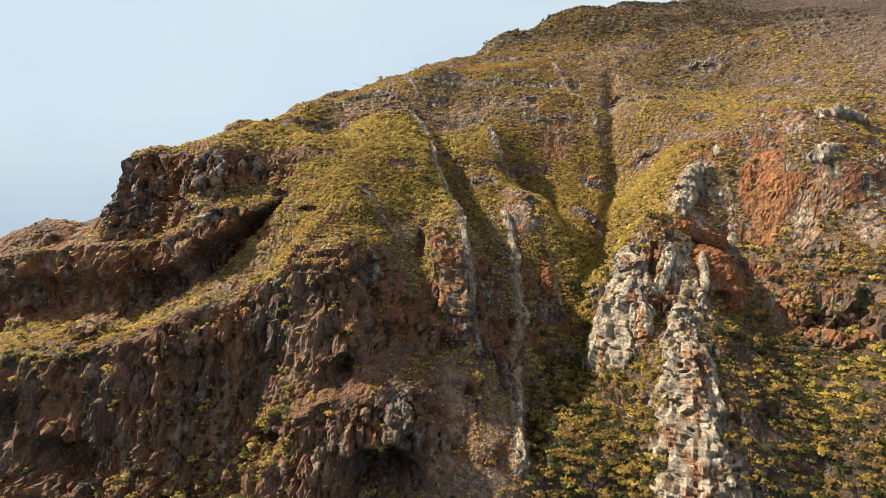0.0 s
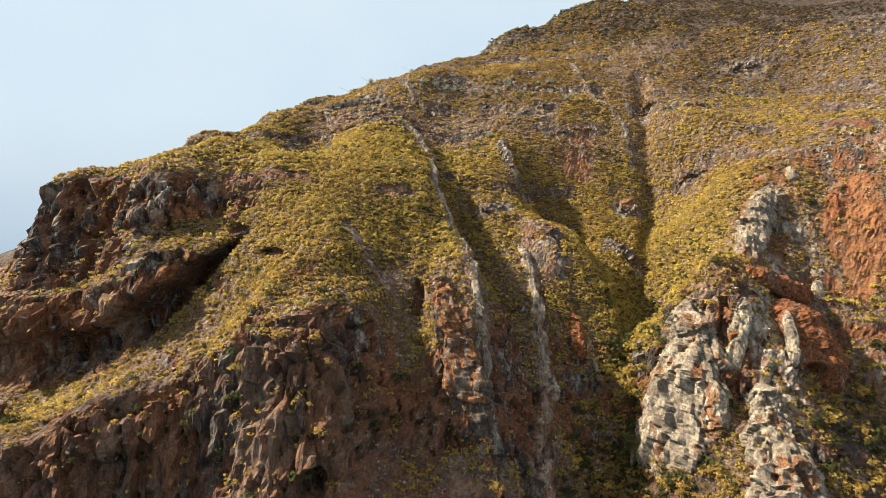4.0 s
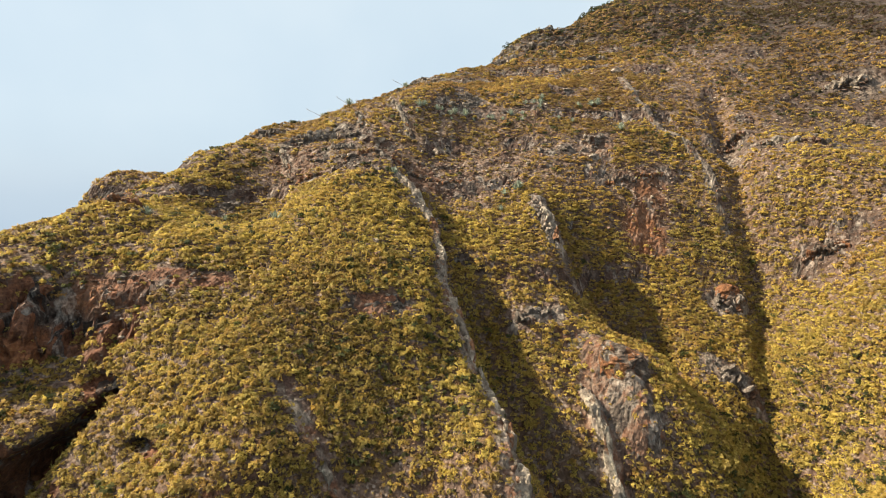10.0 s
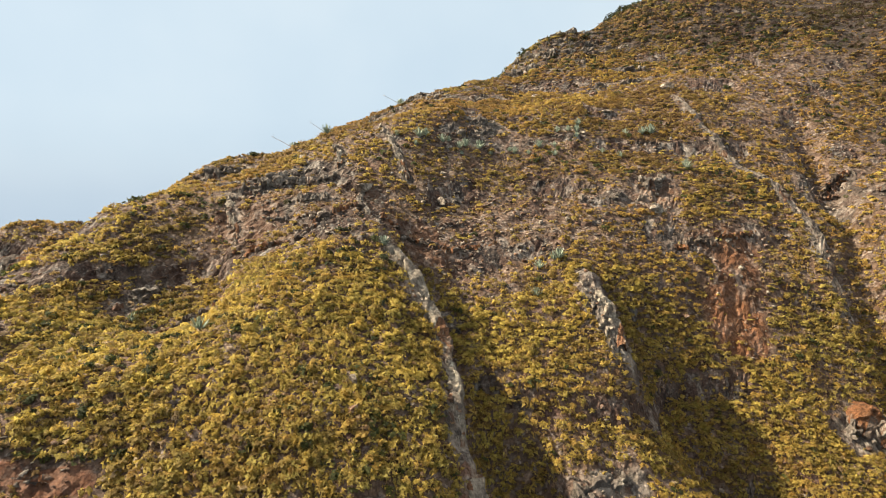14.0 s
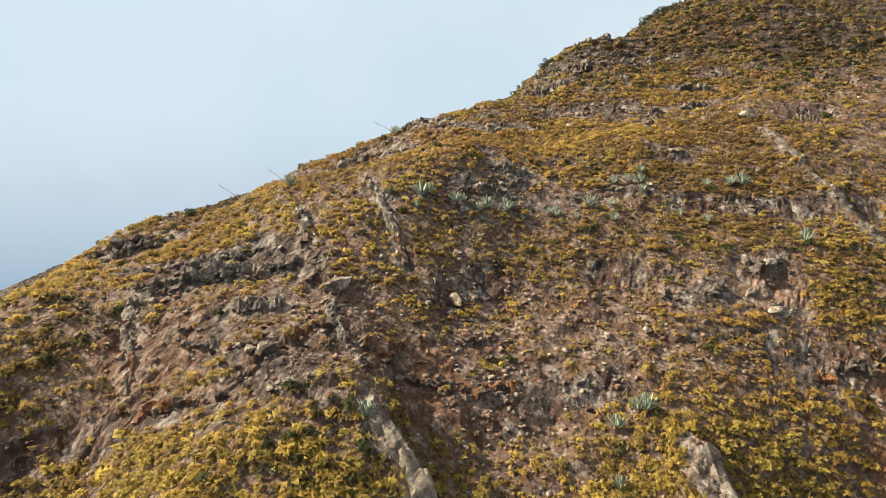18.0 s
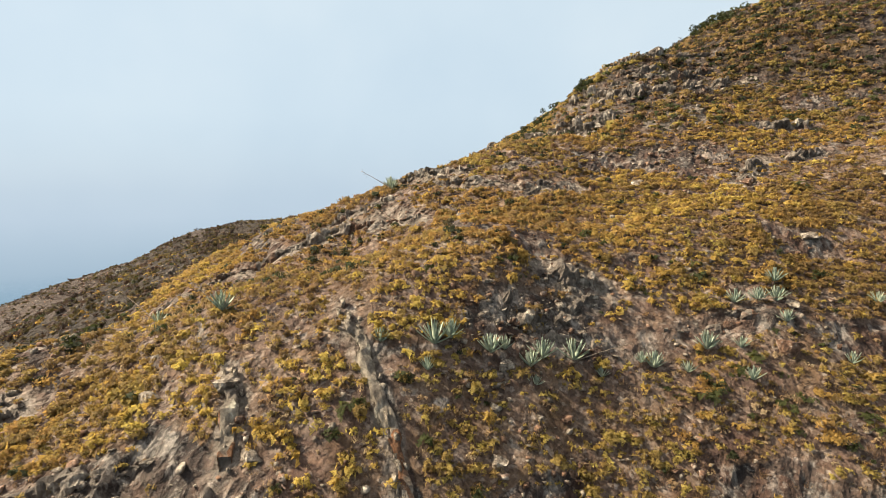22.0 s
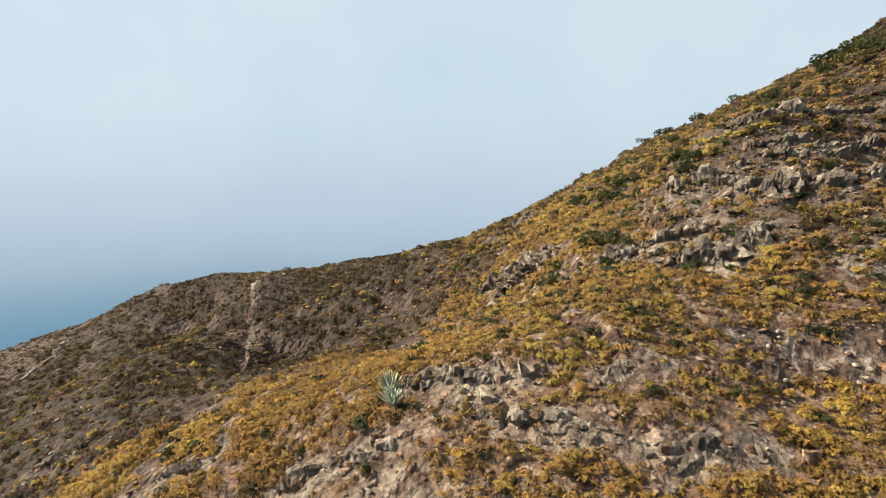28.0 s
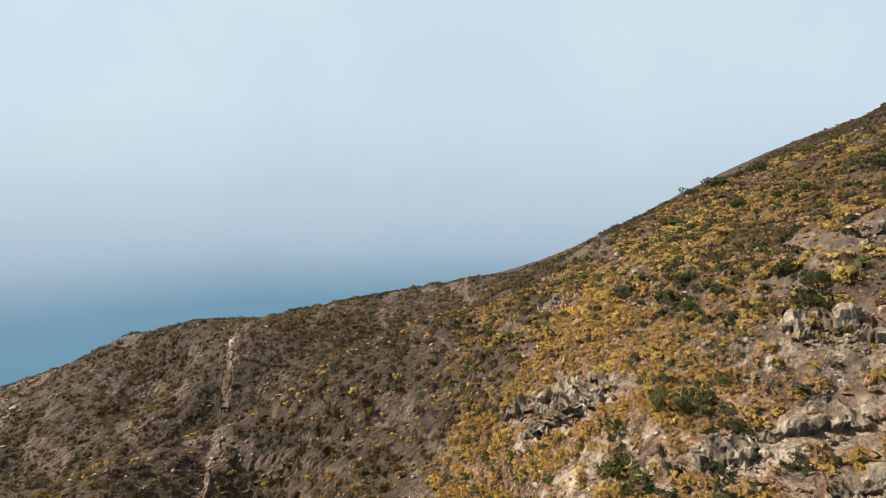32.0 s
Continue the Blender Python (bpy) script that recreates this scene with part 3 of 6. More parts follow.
standing("rock_outcrop", [(30.6, 193.6), (36.1, 192.7)], 16, 1.1, 0.8, "grey", "stepped grey lava layers below the crest", "rock outcrops", 0.6)
standing("rock_outcrop", [(30.4, 183.0), (36.1, 183.0)], 18, 1.0, 0.8, "grey", OUT, "rock outcrops", 0.6)
standing("rock_outcrop", [(28.3, 175.5), (33.0, 176.4)], 14, 1.0, 0.8, "grey", OUT, "rock outcrops", 0.6)
standing("rock_outcrop", [(14.4, 198), (19.0, 193.6), (26.8, 191.3)], 30, 1.1, 0.7, "pale", "stepped pale lava layers below the crest", "rock outcrops", 0.6)
standing("rock_outcrop", [(20.6, 201), (27, 201.6), (35.1, 201.4)], 28, 1.1, 0.7, "grey", "stepped grey lava layers below the crest", "rock outcrops", 0.6)
standing("rock_outcrop", [(-14.6, 178.5), (-11.5, 178.4), (-8.6, 178.0)], 22, 0.7, 0.9, "pale", "pale band of broken rock among golden shrubs", "rock outcrops", 0.6)
standing("rock_outcrop", [(-22.7, 182), (-20, 181.8)], 12, 0.8, 0.8, "pale", OUT, "rock outcrops", 0.6)
standing("rock_outcrop", [(1.7, 178.9), (4.1, 178.9)], 12, 0.7, 0.9, "grey", OUT, "rock outcrops", 0.6)
standing("rock_outcrop", [(-0.2, 213.0), (6.4, 206.6)], 20, 1.1, 0.9, "pale", "pale crag breaking out of the slope", "rock outcrops", 0.6)
standing("rock_outcrop", [(9.5, 194.1), (15.2, 192.8)], 20, 1.1, 0.8, "pale", "broad pale rock face split by cracks", "rock outcrops", 0.6)
standing("rock_outcrop", [(14.3, 199.3), (17.8, 196.4)], 14, 1.0, 0.8, "pale", OUT, "rock outcrops", 0.6)
standing("rock_outcrop", [(5.7, 226), (8.0, 223.2)], 10, 0.9, 0.9, "grey", "dark pointed rocks on the skyline", "rock outcrops", 0.6)
standing("rock_outcrop", [(-35, 154.4), (-32, 155.4), (-28.5, 156.6)], 26, 1.1, 0.9, "pale", "cluster of pale grey boulders on the slope", "rock outcrops", 0.9)
standing("rock_outcrop", [(-27, 146.5), (-23, 147.4), (-19.5, 148.6)], 22, 1.1, 0.9, "grey", "dark ledge of grey blocks with an overhang", "rock outcrops", 0.7)


# ---- the shape of the hill ----
def lattice(ix, iy, iz, seed):
    h = ix * np.uint32(374761393) + iy * np.uint32(668265263) + iz * np.uint32(2654435761) + np.uint32(seed * 974634777 & 0xFFFFFFFF)
    h = (h ^ (h >> np.uint32(13))) * np.uint32(1274126177)
    return ((h ^ (h >> np.uint32(16))) & np.uint32(0xFFFF)).astype(np.float32) / np.float32(65535)


def whole(v):
    f = np.floor(v)
    return f.astype(np.int32).astype(np.uint32), (v - f).astype(np.float32)


def wobble(x, y, z=0.0, seed=0):
    """Smooth random field in 0..1; flat when z is a plain number."""
    one = np.uint32(1)
    (ix, fx), (iy, fy) = whole(np.asarray(x, float)), whole(np.asarray(y, float))
    fx, fy = (f * f * (3 - 2 * f) for f in (fx, fy))
    if np.ndim(z) == 0:
        layers = ((np.uint32(int(z)), 1.0),)
    else:
        iz, fz = whole(z)
        fz = fz * fz * (3 - 2 * fz)
        layers = ((iz, 1 - fz), (iz + one, fz))
    out = 0.0
    for k, wz in layers:
        low = lattice(ix, iy, k, seed) * (1 - fx) + lattice(ix + one, iy, k, seed) * fx
        high = lattice(ix, iy + one, k, seed) * (1 - fx) + lattice(ix + one, iy + one, k, seed) * fx
        out = out + wz * (low * (1 - fy) + high * fy)
    return out


def cells(x, y, z, seed):
    """Random blocks in space: the block's own number 0..1, and how far the nearest joint is."""
    (ix, fx), (iy, fy), (iz, fz) = whole(x), whole(y), whole(z)
    best, second, own = np.full(x.shape, 9.0, np.float32), np.full(x.shape, 9.0, np.float32), np.zeros(x.shape, np.float32)
    for a in (-1, 0, 1):
        for b in (-1, 0, 1):
            for c in (-1, 0, 1):
                jx, jy, jz = ix + np.uint32(a % 2 ** 32), iy + np.uint32(b % 2 ** 32), iz + np.uint32(c % 2 ** 32)
                d = (a + 0.15 + 0.7 * lattice(jx, jy, jz, seed) - fx) ** 2 + (b + 0.15 + 0.7 * lattice(jx, jy, jz, seed + 1) - fy) ** 2 + (c + 0.15 + 0.7 * lattice(jx, jy, jz, seed + 2) - fz) ** 2
                near = d < best
                second = np.where(near, best, np.minimum(second, d))
                own = np.where(near, lattice(jx, jy, jz, seed + 3), own)
                best = np.where(near, d, best)
    return own, np.sqrt(second) - np.sqrt(best)


def rough_field(x, y, z=0.0, octaves=4, seed=0, gain=0.5):
    total, amp, norm = 0.0, 1.0, 0.0
    for k in range(octaves):
        s = 2.03 ** k
        total = total + amp * wobble(x * s, y * s, z * s, seed + 17 * k)
        norm += amp
        amp *= gain
    return total / norm


def step(a, b, v):
    u = np.clip((v - a) / (b - a), 0, 1)
    return u * u * (3 - 2 * u)


def along(x, y, line):
    """Distance to a polyline in plan, and how far along it (0..1)."""
    best, where = np.full(np.shape(x), 1e9), np.zeros(np.shape(x))
    n = len(line) - 1
    for k in range(n):
        (ax, ay), (bx, by) = line[k], line[k + 1]
        dx, dy = bx - ax, by - ay
        u = np.clip(((x - ax) * dx + (y - ay) * dy) / (dx * dx + dy * dy), 0, 1)
        d = np.hypot(x - ax - u * dx, y - ay - u * dy)
        near = d < best
        best, where = np.where(near, d, best), np.where(near, (k + u) / n, where)
    return best, where


# ravines: plan line, half width, depth; ribs: plan line, half width, height, paleness, half width of the ground banked up on the west side
RAVINES_CUT = [
    ([(1.0, 126.5), (4.0, 115), (7.5, 108), (10.5, 101), (13.5, 93), (14.5, 82)], 3.0, 5.5),
    ([(17.6, 133), (21, 128.5), (25.8, 125), (28, 120)], 3.0, 3.2),
    ([(51, 166), (46, 147), (43.4, 137), (42, 131), (37, 121), (30, 108), (26, 96)], 1.8, 2.4),
]
RIBS = [
    ([(-7.3, 134.9), (-3.2, 128), (-1.6, 119), (1.4, 109), (2.8, 104), (4.0, 97), (4.6, 91), (5.6, 87)], 0.9, 2.0, 0.75, 6.0),
    ([(11.9, 136.5), (12.9, 132.5), (13.4, 130)], 1.2, 1.8, 0.6, 2.0),
    ([(15.6, 116.8), (16.8, 114.2), (17.6, 112.2)], 2.0, 1.6, 0.4, 2.0),
    ([(13.1, 113.6), (14.6, 108.5), (14.9, 100), (12.6, 86), (11.6, 74)], 1.0, 1.0, 0.8, 1.0),
    ([(34.1, 166), (35.6, 154), (39.0, 149.5), (40.2, 144.7), (40.0, 137.5)], 0.8, 0.8, 0.6, 1.5),
]
# cliff bands: zone (x from, x to), height of the face's middle along x, half height, strength
CLIFFS = [
    (-110, -4, [(-110, 257), (-59, 265.5), (-36, 271), (-18, 281), (-4, 284)], 7.5, 6.4),
    (-140, -32, [(-140, 268), (-83, 281), (-62, 282), (-50, 285), (-40, 292), (-32, 297)], 4.6, 5.6),
    (-75, -26, [(-75, 303), (-26, 306.5)], 4.0, 1.8),
    (-45, 8, [(-45, 258), (8, 266)], 5.0, 3.0),
    (56, 98, [(56, 298), (98, 304)], 5.0, 1.2),
    (56, 98, [(56, 279), (98, 281)], 4.0, 1.3),
]
# the long overhang that climbs across the headland: x, middle height, half height, depth
OVERHANG = [(-92, 279, 3.6, 0.6), (-75, 279, 4.2, 2.2), (-62, 279.5, 3.6, 3.4), (-54, 281.5, 3.0, 4.4), (-46, 286, 2.8, 4.8), (-39, 291.5, 2.5, 6.2), (-35, 296, 1.6, 4.5), (-31.5, 298.6, 0.9, 0.5)]
# hollows in the faces: centre, radii along x and z, depth
CAVES = [
    (-25.4, 296.8, 2.4, 0.8, 2.6), (-9, 259.5, 5.0, 3.2, 6.5), (-15.2, 273.4, 1.3, 1.6, 3.0), (-27, 262.5, 2.4, 1.5, 3.5),
    (-4.2, 290.5, 0.9, 2.6, 3.5), (-33, 299.5, 2.6, 1.2, 3.0), (0.6, 308.6, 1.6, 1.1, 2.4), (-62, 257, 5.0, 3.0, 5.0), (-74, 262, 3.0, 3.0, 4.0),
]
# the pale crag between the ravines: plan line up its spine
CRAG = [(33, 62), (37.5, 74), (39.5, 83), (42, 90), (42, 98), (47, 104), (53, 110), (56.5, 114)]


def land(x, y):
    """Broad landforms alone."""
    cx, cy = np.clip(x, -225, 150), np.clip(y, 35, 490)
    u, v = cx / 100, (cy - 150) / 100
    z = TILTED[0] + TILTED[1] * u + TILTED[2] * v + TILTED[3] * u * u + TILTED[4] * u * v + TILTED[5] * v * v
    for group in FORMS:
        for fx, fy, r, h in group:
            z = z + h * np.exp(-((x - fx) ** 2 + (y - fy) ** 2) / (r * r))
    out = np.maximum(-225 - x, 0) * 0.9 + np.maximum(x - 150, 0) * 0.15 + np.maximum(35 - y, 0) * 0.75 + np.maximum(y - 490, 0) * 0.9
    out = out + 1.5 * np.log1p(np.exp(np.clip((75 - y) / 3, -20, 20))) * 3
    return np.maximum(z - out, -8)


def thicket(x, y):
    """Where the scrub stands densest: the headland's top and the hollow beside the crag."""
    return 1.2 * np.exp(-((x + 17) / 30) ** 2 - ((y - 119) / 16) ** 2) + 1.2 * np.exp(-((x - 41) / 13) ** 2 - ((y - 128) / 18) ** 2) + 1.1 * np.exp(-((x + 14) / 20) ** 2 - ((y - 103) / 9) ** 2) + np.exp(-((x - 28) / 6) ** 2 - ((y - 112) / 12) ** 2) + np.exp(-((x - 38) / 8) ** 2 - ((y - 113) / 9) ** 2)


def standing_rock(x, y):
    """How near the rows of standing rock are (0..1), and how pale they are."""
    near, light = np.zeros_like(x), np.zeros_like(x)
    for name, line, count, size, tall, stone, label, group, wide in ROCK_ROWS:
        px, py = [p[0] for p in line], [p[1] for p in line]
        box = (x > min(px) - 6) & (x < max(px) + 6) & (y > min(py) - 6) & (y < max(py) + 6)
        if box.any():
            d, s = along(x[box], y[box], line)
            g = np.exp(-(d / (0.7 * size + 0.8 * wide + 0.15)) ** 4)
            near[box] = np.maximum(near[box], g)
            light[box] = np.maximum(light[box], g * {"pale": 0.5}.get(stone, 0.1))
    return near, light


def carved(x, y):
    """Landforms with ravines, ribs, crag, cliff bands and lava benches. Also how rocky, pale and ochre the ground is."""
    z = land(x, y)
    rock, pale, ochre = np.zeros_like(z), np.zeros_like(z), np.zeros_like(z)
    wx = x + 1.6 * (rough_field(x / 5, y / 5, 0, 3, 5) - 0.5)
    wy = y + 1.6 * (rough_field(x / 5, y / 5, 0, 3, 9) - 0.5)
    for line, w, depth in RAVINES_CUT:
        d, s = along(wx, wy, line)
        z = z - depth * np.exp(-(d / w) ** 2) * step(0, 0.08, s)
        rock = np.maximum(rock, 0.35 * np.exp(-(d / (w * 0.7)) ** 2))
    for line, w, h, p, bank in RIBS:
        d, s = along(wx, wy, line)
        west = wx < np.interp(wy, [q[1] for q in line[::-1]], [q[0] for q in line[::-1]])
        crest = np.where(west, np.exp(-(d / bank) ** 2), np.exp(-(d / w) ** 4))
        jag = 0.55 + 0.9 * rough_field(x / 2.2, y / 2.2, 0, 3, 31)
        z = z + h * crest * jag
        rock = np.maximum(rock, np.exp(-(d / (w * 1.5)) ** 4))
        pale = np.maximum(pale, p * np.exp(-(d / (w * 1.15)) ** 4))
    d, s = along(wx, wy, CRAG)
    body = np.exp(-(d / (8.0 - 3.0 * s)) ** 4)
    z = z + body * (0.9 + 1.6 * rough_field(x / 6, y / 6, 0, 4, 41)) * step(0.0, 0.2, s)
    rock = np.maximum(rock, 0.42 * body + 0.3 * body * rough_field(x / 4, y / 4, 0, 2, 43))
    pale = np.maximum(pale, body * step(0.40, 0.56, rough_field(x / 5, y / 9, 0, 3, 47)))
    ochre = np.maximum(ochre, 0.6 * body * step(0.58, 0.70, rough_field(x / 6, y / 6, 0, 2, 53)))
    for x0, x1, levels, half, strength in CLIFFS:
        u = (x - x0) / (x1 - x0)
        level = np.interp(x, [q[0] for q in levels], [q[1] for q in levels]) + 2.4 * (rough_field(x / 9, x * 0 + levels[0][1], 0, 3, 61) - 0.5)
        zone = step(0, 0.12, u) * step(0, 0.12, 1 - u) * step(130, 118, y)
        q = (z - level) / half
        z = z + zone * strength * q * np.exp(-q * q) * 1.6
        face = zone * np.exp(-((q - 0.1) / 0.85) ** 4)
        rock = np.maximum(rock, face)
        ochre = np.maximum(ochre, 0.55 * face * step(0.50, 0.64, rough_field(x / 5, z / 7, y / 9, 3, 67)))
        pale = np.maximum(pale, 0.45 * face * step(0.58, 0.68, rough_field(x / 3, z / 9, 0, 3, 71)))
    # thin lava benches all over the slope, broken along their length
    tone = z + 0.05 * x + 9.0 * (rough_field(x / 24, y / 24, 0, 3, 73) - 0.5)
    for tall, seed, most in ((6.3, 79, 1.0), (2.3, 83, 0.75)):
        q = tone / tall
        f = q - np.floor(q)
        lift = np.where(f < 0.72, f * 0.42 / 0.72, 0.42 + (f - 0.72) * 0.58 / 0.28) - f
        layer = np.floor(q)
        keep = step(0.50, 0.62, rough_field(x / 7 + layer * 7.3, y / 20, 0, 3, seed)) * most
        z = z + keep * lift * tall * 0.38
        lip = keep * step(0.66, 0.76, f) * step(1.0, 0.96, f)
        rock = np.maximum(rock, 0.85 * lip)
    grain = rough_field(x / 3.1, y / 3.1, 0, 4, 89, 0.55) - 0.5
    z = z + 0.9 * grain
    rock = rock * (1 - 0.6 * np.minimum(thicket(x, y), 1))
    # far spur: cloud shade put into the ground colour; the summit is only duller
    dull_shaded = step(-6, 9, y - (205 + 0.89 * (x + 12)) + 8 * (rough_field(x / 8, y / 8, 0, 3, 137) - 0.5)) * step(34, 14, x)
    dull_shaded = np.maximum(dull_shaded, 0.85 * step(345, 355, z + 14 * (rough_field(x / 9, y / 9, 0, 3, 139) - 0.5)) * step(6, 18, x))
    # shade on the headland's low cliff painted in; the far left darkened too
    dull_shaded = np.maximum(dull_shaded, 0.55 * step(92, 85, y) * step(6, -4, x))
    dull_shaded = np.maximum(dull_shaded, 0.6 * step(-78, -92, x))
    # painted cloud shade goes on over the far spur; upper right slope duller
    dull_shaded = np.maximum(dull_shaded, step(228, 240, y))
    dull_shaded = np.maximum(dull_shaded, 0.5 * step(130, 152, y) * step(48, 66, x - 0.2 * (y - 150)))
    low = np.maximum(step(-60, -75, x) * step(125, 118, y), step(93, 87, y) * step(4, -6, x))
    ochre = np.maximum(ochre, 0.5 * low * step(0.50, 0.64, rough_field(x / 4, y / 11, 0, 3, 109)))
    # shade of the ravine floor put into the ground colour
    dull_shaded = np.maximum(dull_shaded, 0.85 * step(96, 86, y) * step(9, 16, x) * (1 - body))
    bald = (1 - 0.85 * dull_shaded) * (1 - 0.6 * step(130, 145, y)) * (1 - 0.9 * np.minimum(thicket(x, y), 1)) * step(0.56, 0.66, rough_field(x / 11, y / 11, 0, 4, 97, 0.6))
    rock = np.maximum(rock, 0.62 * bald)
    for px, py, r, p, o in BARE:
        g = np.exp(-(((x - px) / r) ** 2 + ((y - py) / (r * 0.8)) ** 2) ** 2) * (0.4 + 1.1 * rough_field(x / 2.5, y / 2.5, 0, 3, 101))
        rock = np.maximum(rock, np.minimum(g, 1.0))
        pale, ochre = np.maximum(pale, np.minimum(p * g, 1)), np.maximum(ochre, np.minimum(o * g, 1))
    near, light = standing_rock(x, y)
    rock = np.maximum(rock, near * (0.45 + 0.5 * rough_field(x / 1.5, y / 1.5, 0, 2, 103)))
    pale = np.maximum(pale, light)
    edge = np.maximum(step(-82, -92, x), step(91, 85, y) * step(4, -8, x))
    rock = np.maximum(rock, edge * (0.35 + 0.7 * rough_field(x / 5, y / 5, 0, 3, 105)))
    return z, rock, pale, ochre, dull_shaded


# bare outcrops: x, y, radius, paleness, ochre
BARE = [
    (2, 200, 4, 0.5, 0), (9, 193, 3, 0.6, 0), (14, 189.5, 4, 0.5, 0), (25, 193, 6, 0.4, 0), (-4.5, 180.5, 2.6, 0.8, 0), (22, 184.5, 4, 0.8, 0),
    (28.5, 138, 4, 0.0, 0.6), (30, 142, 4, 0.0, 0.45), (-9, 175, 3, 0.6, 0), (4, 160.5, 2.4, 0.5, 0), (19, 203, 5, 0.6, 0), (-11, 144, 3.5, 0.3, 0.2), (-5, 141, 4, 0.1, 0.3),
    (-24, 142, 4, 0.15, 0.35), (24, 148, 3, 0.4, 0.3), (78, 162, 5, 0.6, 0), (71, 109, 3, 0.7, 0.1), (62, 101, 3.5, 0.1, 0.9), (67, 98, 3, 0.7, 0.3), (76, 94, 3, 0.8, 0.2), (63, 105, 4, 0.1, 0.9), (46, 150, 5, 0.3, 0),
    (-84, 118, 12, 0.15, 0.3), (-108, 146, 20, 0.15, 0.2), (-70, 104, 6, 0.2, 0.4),
]

XS = np.concatenate([np.arange(-330, -150, 5.0), np.arange(-150, -62, 0.9), np.arange(-62, 72, 0.37), np.arange(72, 118, 0.9), np.arange(118, 330, 5.0)])
ROWS_N = 720


def terrain_grid():
    ys = np.concatenate([np.arange(-160, 40, 2.0), np.arange(40, 320, 0.5), np.arange(320, 700, 4.0)])
    gx, gy = np.meshgrid(XS, ys, indexing="ij")
    z0 = land(gx, gy)
    weight = np.interp(ys, [-160, 35, 55, 70, 215, 240, 300, 330, 700], [0.06, 0.1, 0.6, 1.0, 1.0, 0.6, 0.4, 0.08, 0.04])
    dy, dz = np.diff(gy, axis=1), np.diff(z0, axis=1)
    arc = np.hypot(dy, dz) * (weight[:-1] + weight[1:]) / 2
    total = np.concatenate([np.zeros((len(XS), 1)), np.cumsum(arc, axis=1)], axis=1)
    Y = np.empty((len(XS), ROWS_N))
    for i in range(len(XS)):
        Y[i] = np.interp(np.linspace(0, total[i, -1], ROWS_N), total[i], ys)
    X = np.repeat(XS[:, None], ROWS_N, axis=1)
    Z, rock, pale, ochre, dull_shaded = carved(X, Y)
    P = np.stack([X, Y, Z], axis=2)
    normal = np.cross(np.gradient(P, axis=0), np.gradient(P, axis=1))
    normal /= np.linalg.norm(normal, axis=2, keepdims=True) + 1e-9
    steep = step(0.68, 0.40, normal[..., 2])
    steep = np.maximum(steep, step(0.86, 0.60, normal[..., 2]) * step(94, 88, Y) * step(4, -4, X))
    cliff = np.maximum(np.maximum(step(96, 89, Y), step(110, 99, Y) * step(3, 9, X) * step(50, 42, X)), step(-26, -33, X) * step(130, 122, Y))
    rock = np.maximum(rock, (0.30 + 0.65 * cliff) * steep)
    # broken faces: columns, blocks and joints pushed out along the normal
    push = (0.5 + 0.3 * steep) * rock * (rough_field(X / 3.2, Y / 3.2, Z / 2.6, 3, 107, 0.6) - 0.5)
    hard = (rock > 0.25) & (Y > 40) & (Y < 300) & (np.abs(X) < 150)
    x, y, z, s, k = X[hard], Y[hard], Z[hard], (steep * cliff)[hard], rock[hard]
    bend = 0.8 * (rough_field(x / 2, y / 2, z / 2, 2, 119) - 0.5)
    own, joint = cells((x + bend) / 2.1, (y + bend) / 2.1, z / 6.5, 121)
    tall = s * (2.6 * (own - 0.5) - 1.1 * step(0.18, 0.0, joint))
    own, joint = cells((x + bend) / 1.15, y / 1.15, (z + bend) / 0.9, 131)
    push[hard] += k * (tall + (0.3 + 0.3 * s) * (own - 0.5) - (0.15 + 0.15 * s) * step(0.14, 0.0, joint))
    Q = P + normal * push[..., None]
    ox = [q[0] for q in OVERHANG]
    middle, half, deep = (np.interp(X, ox, [q[k] for q in OVERHANG]) for k in (1, 2, 3))
    q = (Z - middle + 1.6 * (rough_field(X / 3, Y / 3, Z / 3, 3, 115) - 0.5)) / half
    front = step(132, 124, Y) * step(-93, -86, X) * step(-31, -32.5, X) * (0.7 + 0.6 * rough_field(X / 2.2, Z / 4, 0, 2, 117))
    hollow = np.exp(-np.abs(q) ** 4) * front
    Q[..., 1] += 1.35 * deep * hollow - 0.30 * deep * np.exp(-((q - 1.7) / 0.8) ** 2) * front
    rock = np.maximum(rock, np.minimum(hollow * 1.2, 1))
    rock = rock * (1 - 0.8 * np.exp(-((q + 1.7) / 0.5) ** 2) * front)
    for cx, cz, rx, rz, depth in CAVES:
        d = ((X - cx) / rx) ** 2 + ((Z - cz) / rz) ** 2
        front = step(132, 124, Y)
        jag = 0.75 + 0.5 * rough_field(X / 1.5, Y / 1.5, Z / 1.5, 2, 113)
        hollow = np.exp(-(d * jag) ** 2) * front
        brow = np.exp(-((X - cx) / (rx * 1.2)) ** 4 - ((Z - cz - 1.9 * rz) / (0.9 * rz)) ** 2) * front
        Q[..., 1] += (depth * 1.5 * hollow - 0.45 * rz * brow) * rock.clip(0.5, 1)
        # cave shade helped by colour: ochre and pale are taken out of the hollow
        ochre, pale = ochre * (1 - 0.85 * hollow), pale * (1 - hollow)
        rock = np.maximum(rock, hollow)
    return Q, normal, rock, pale, ochre, dull_shaded, steep


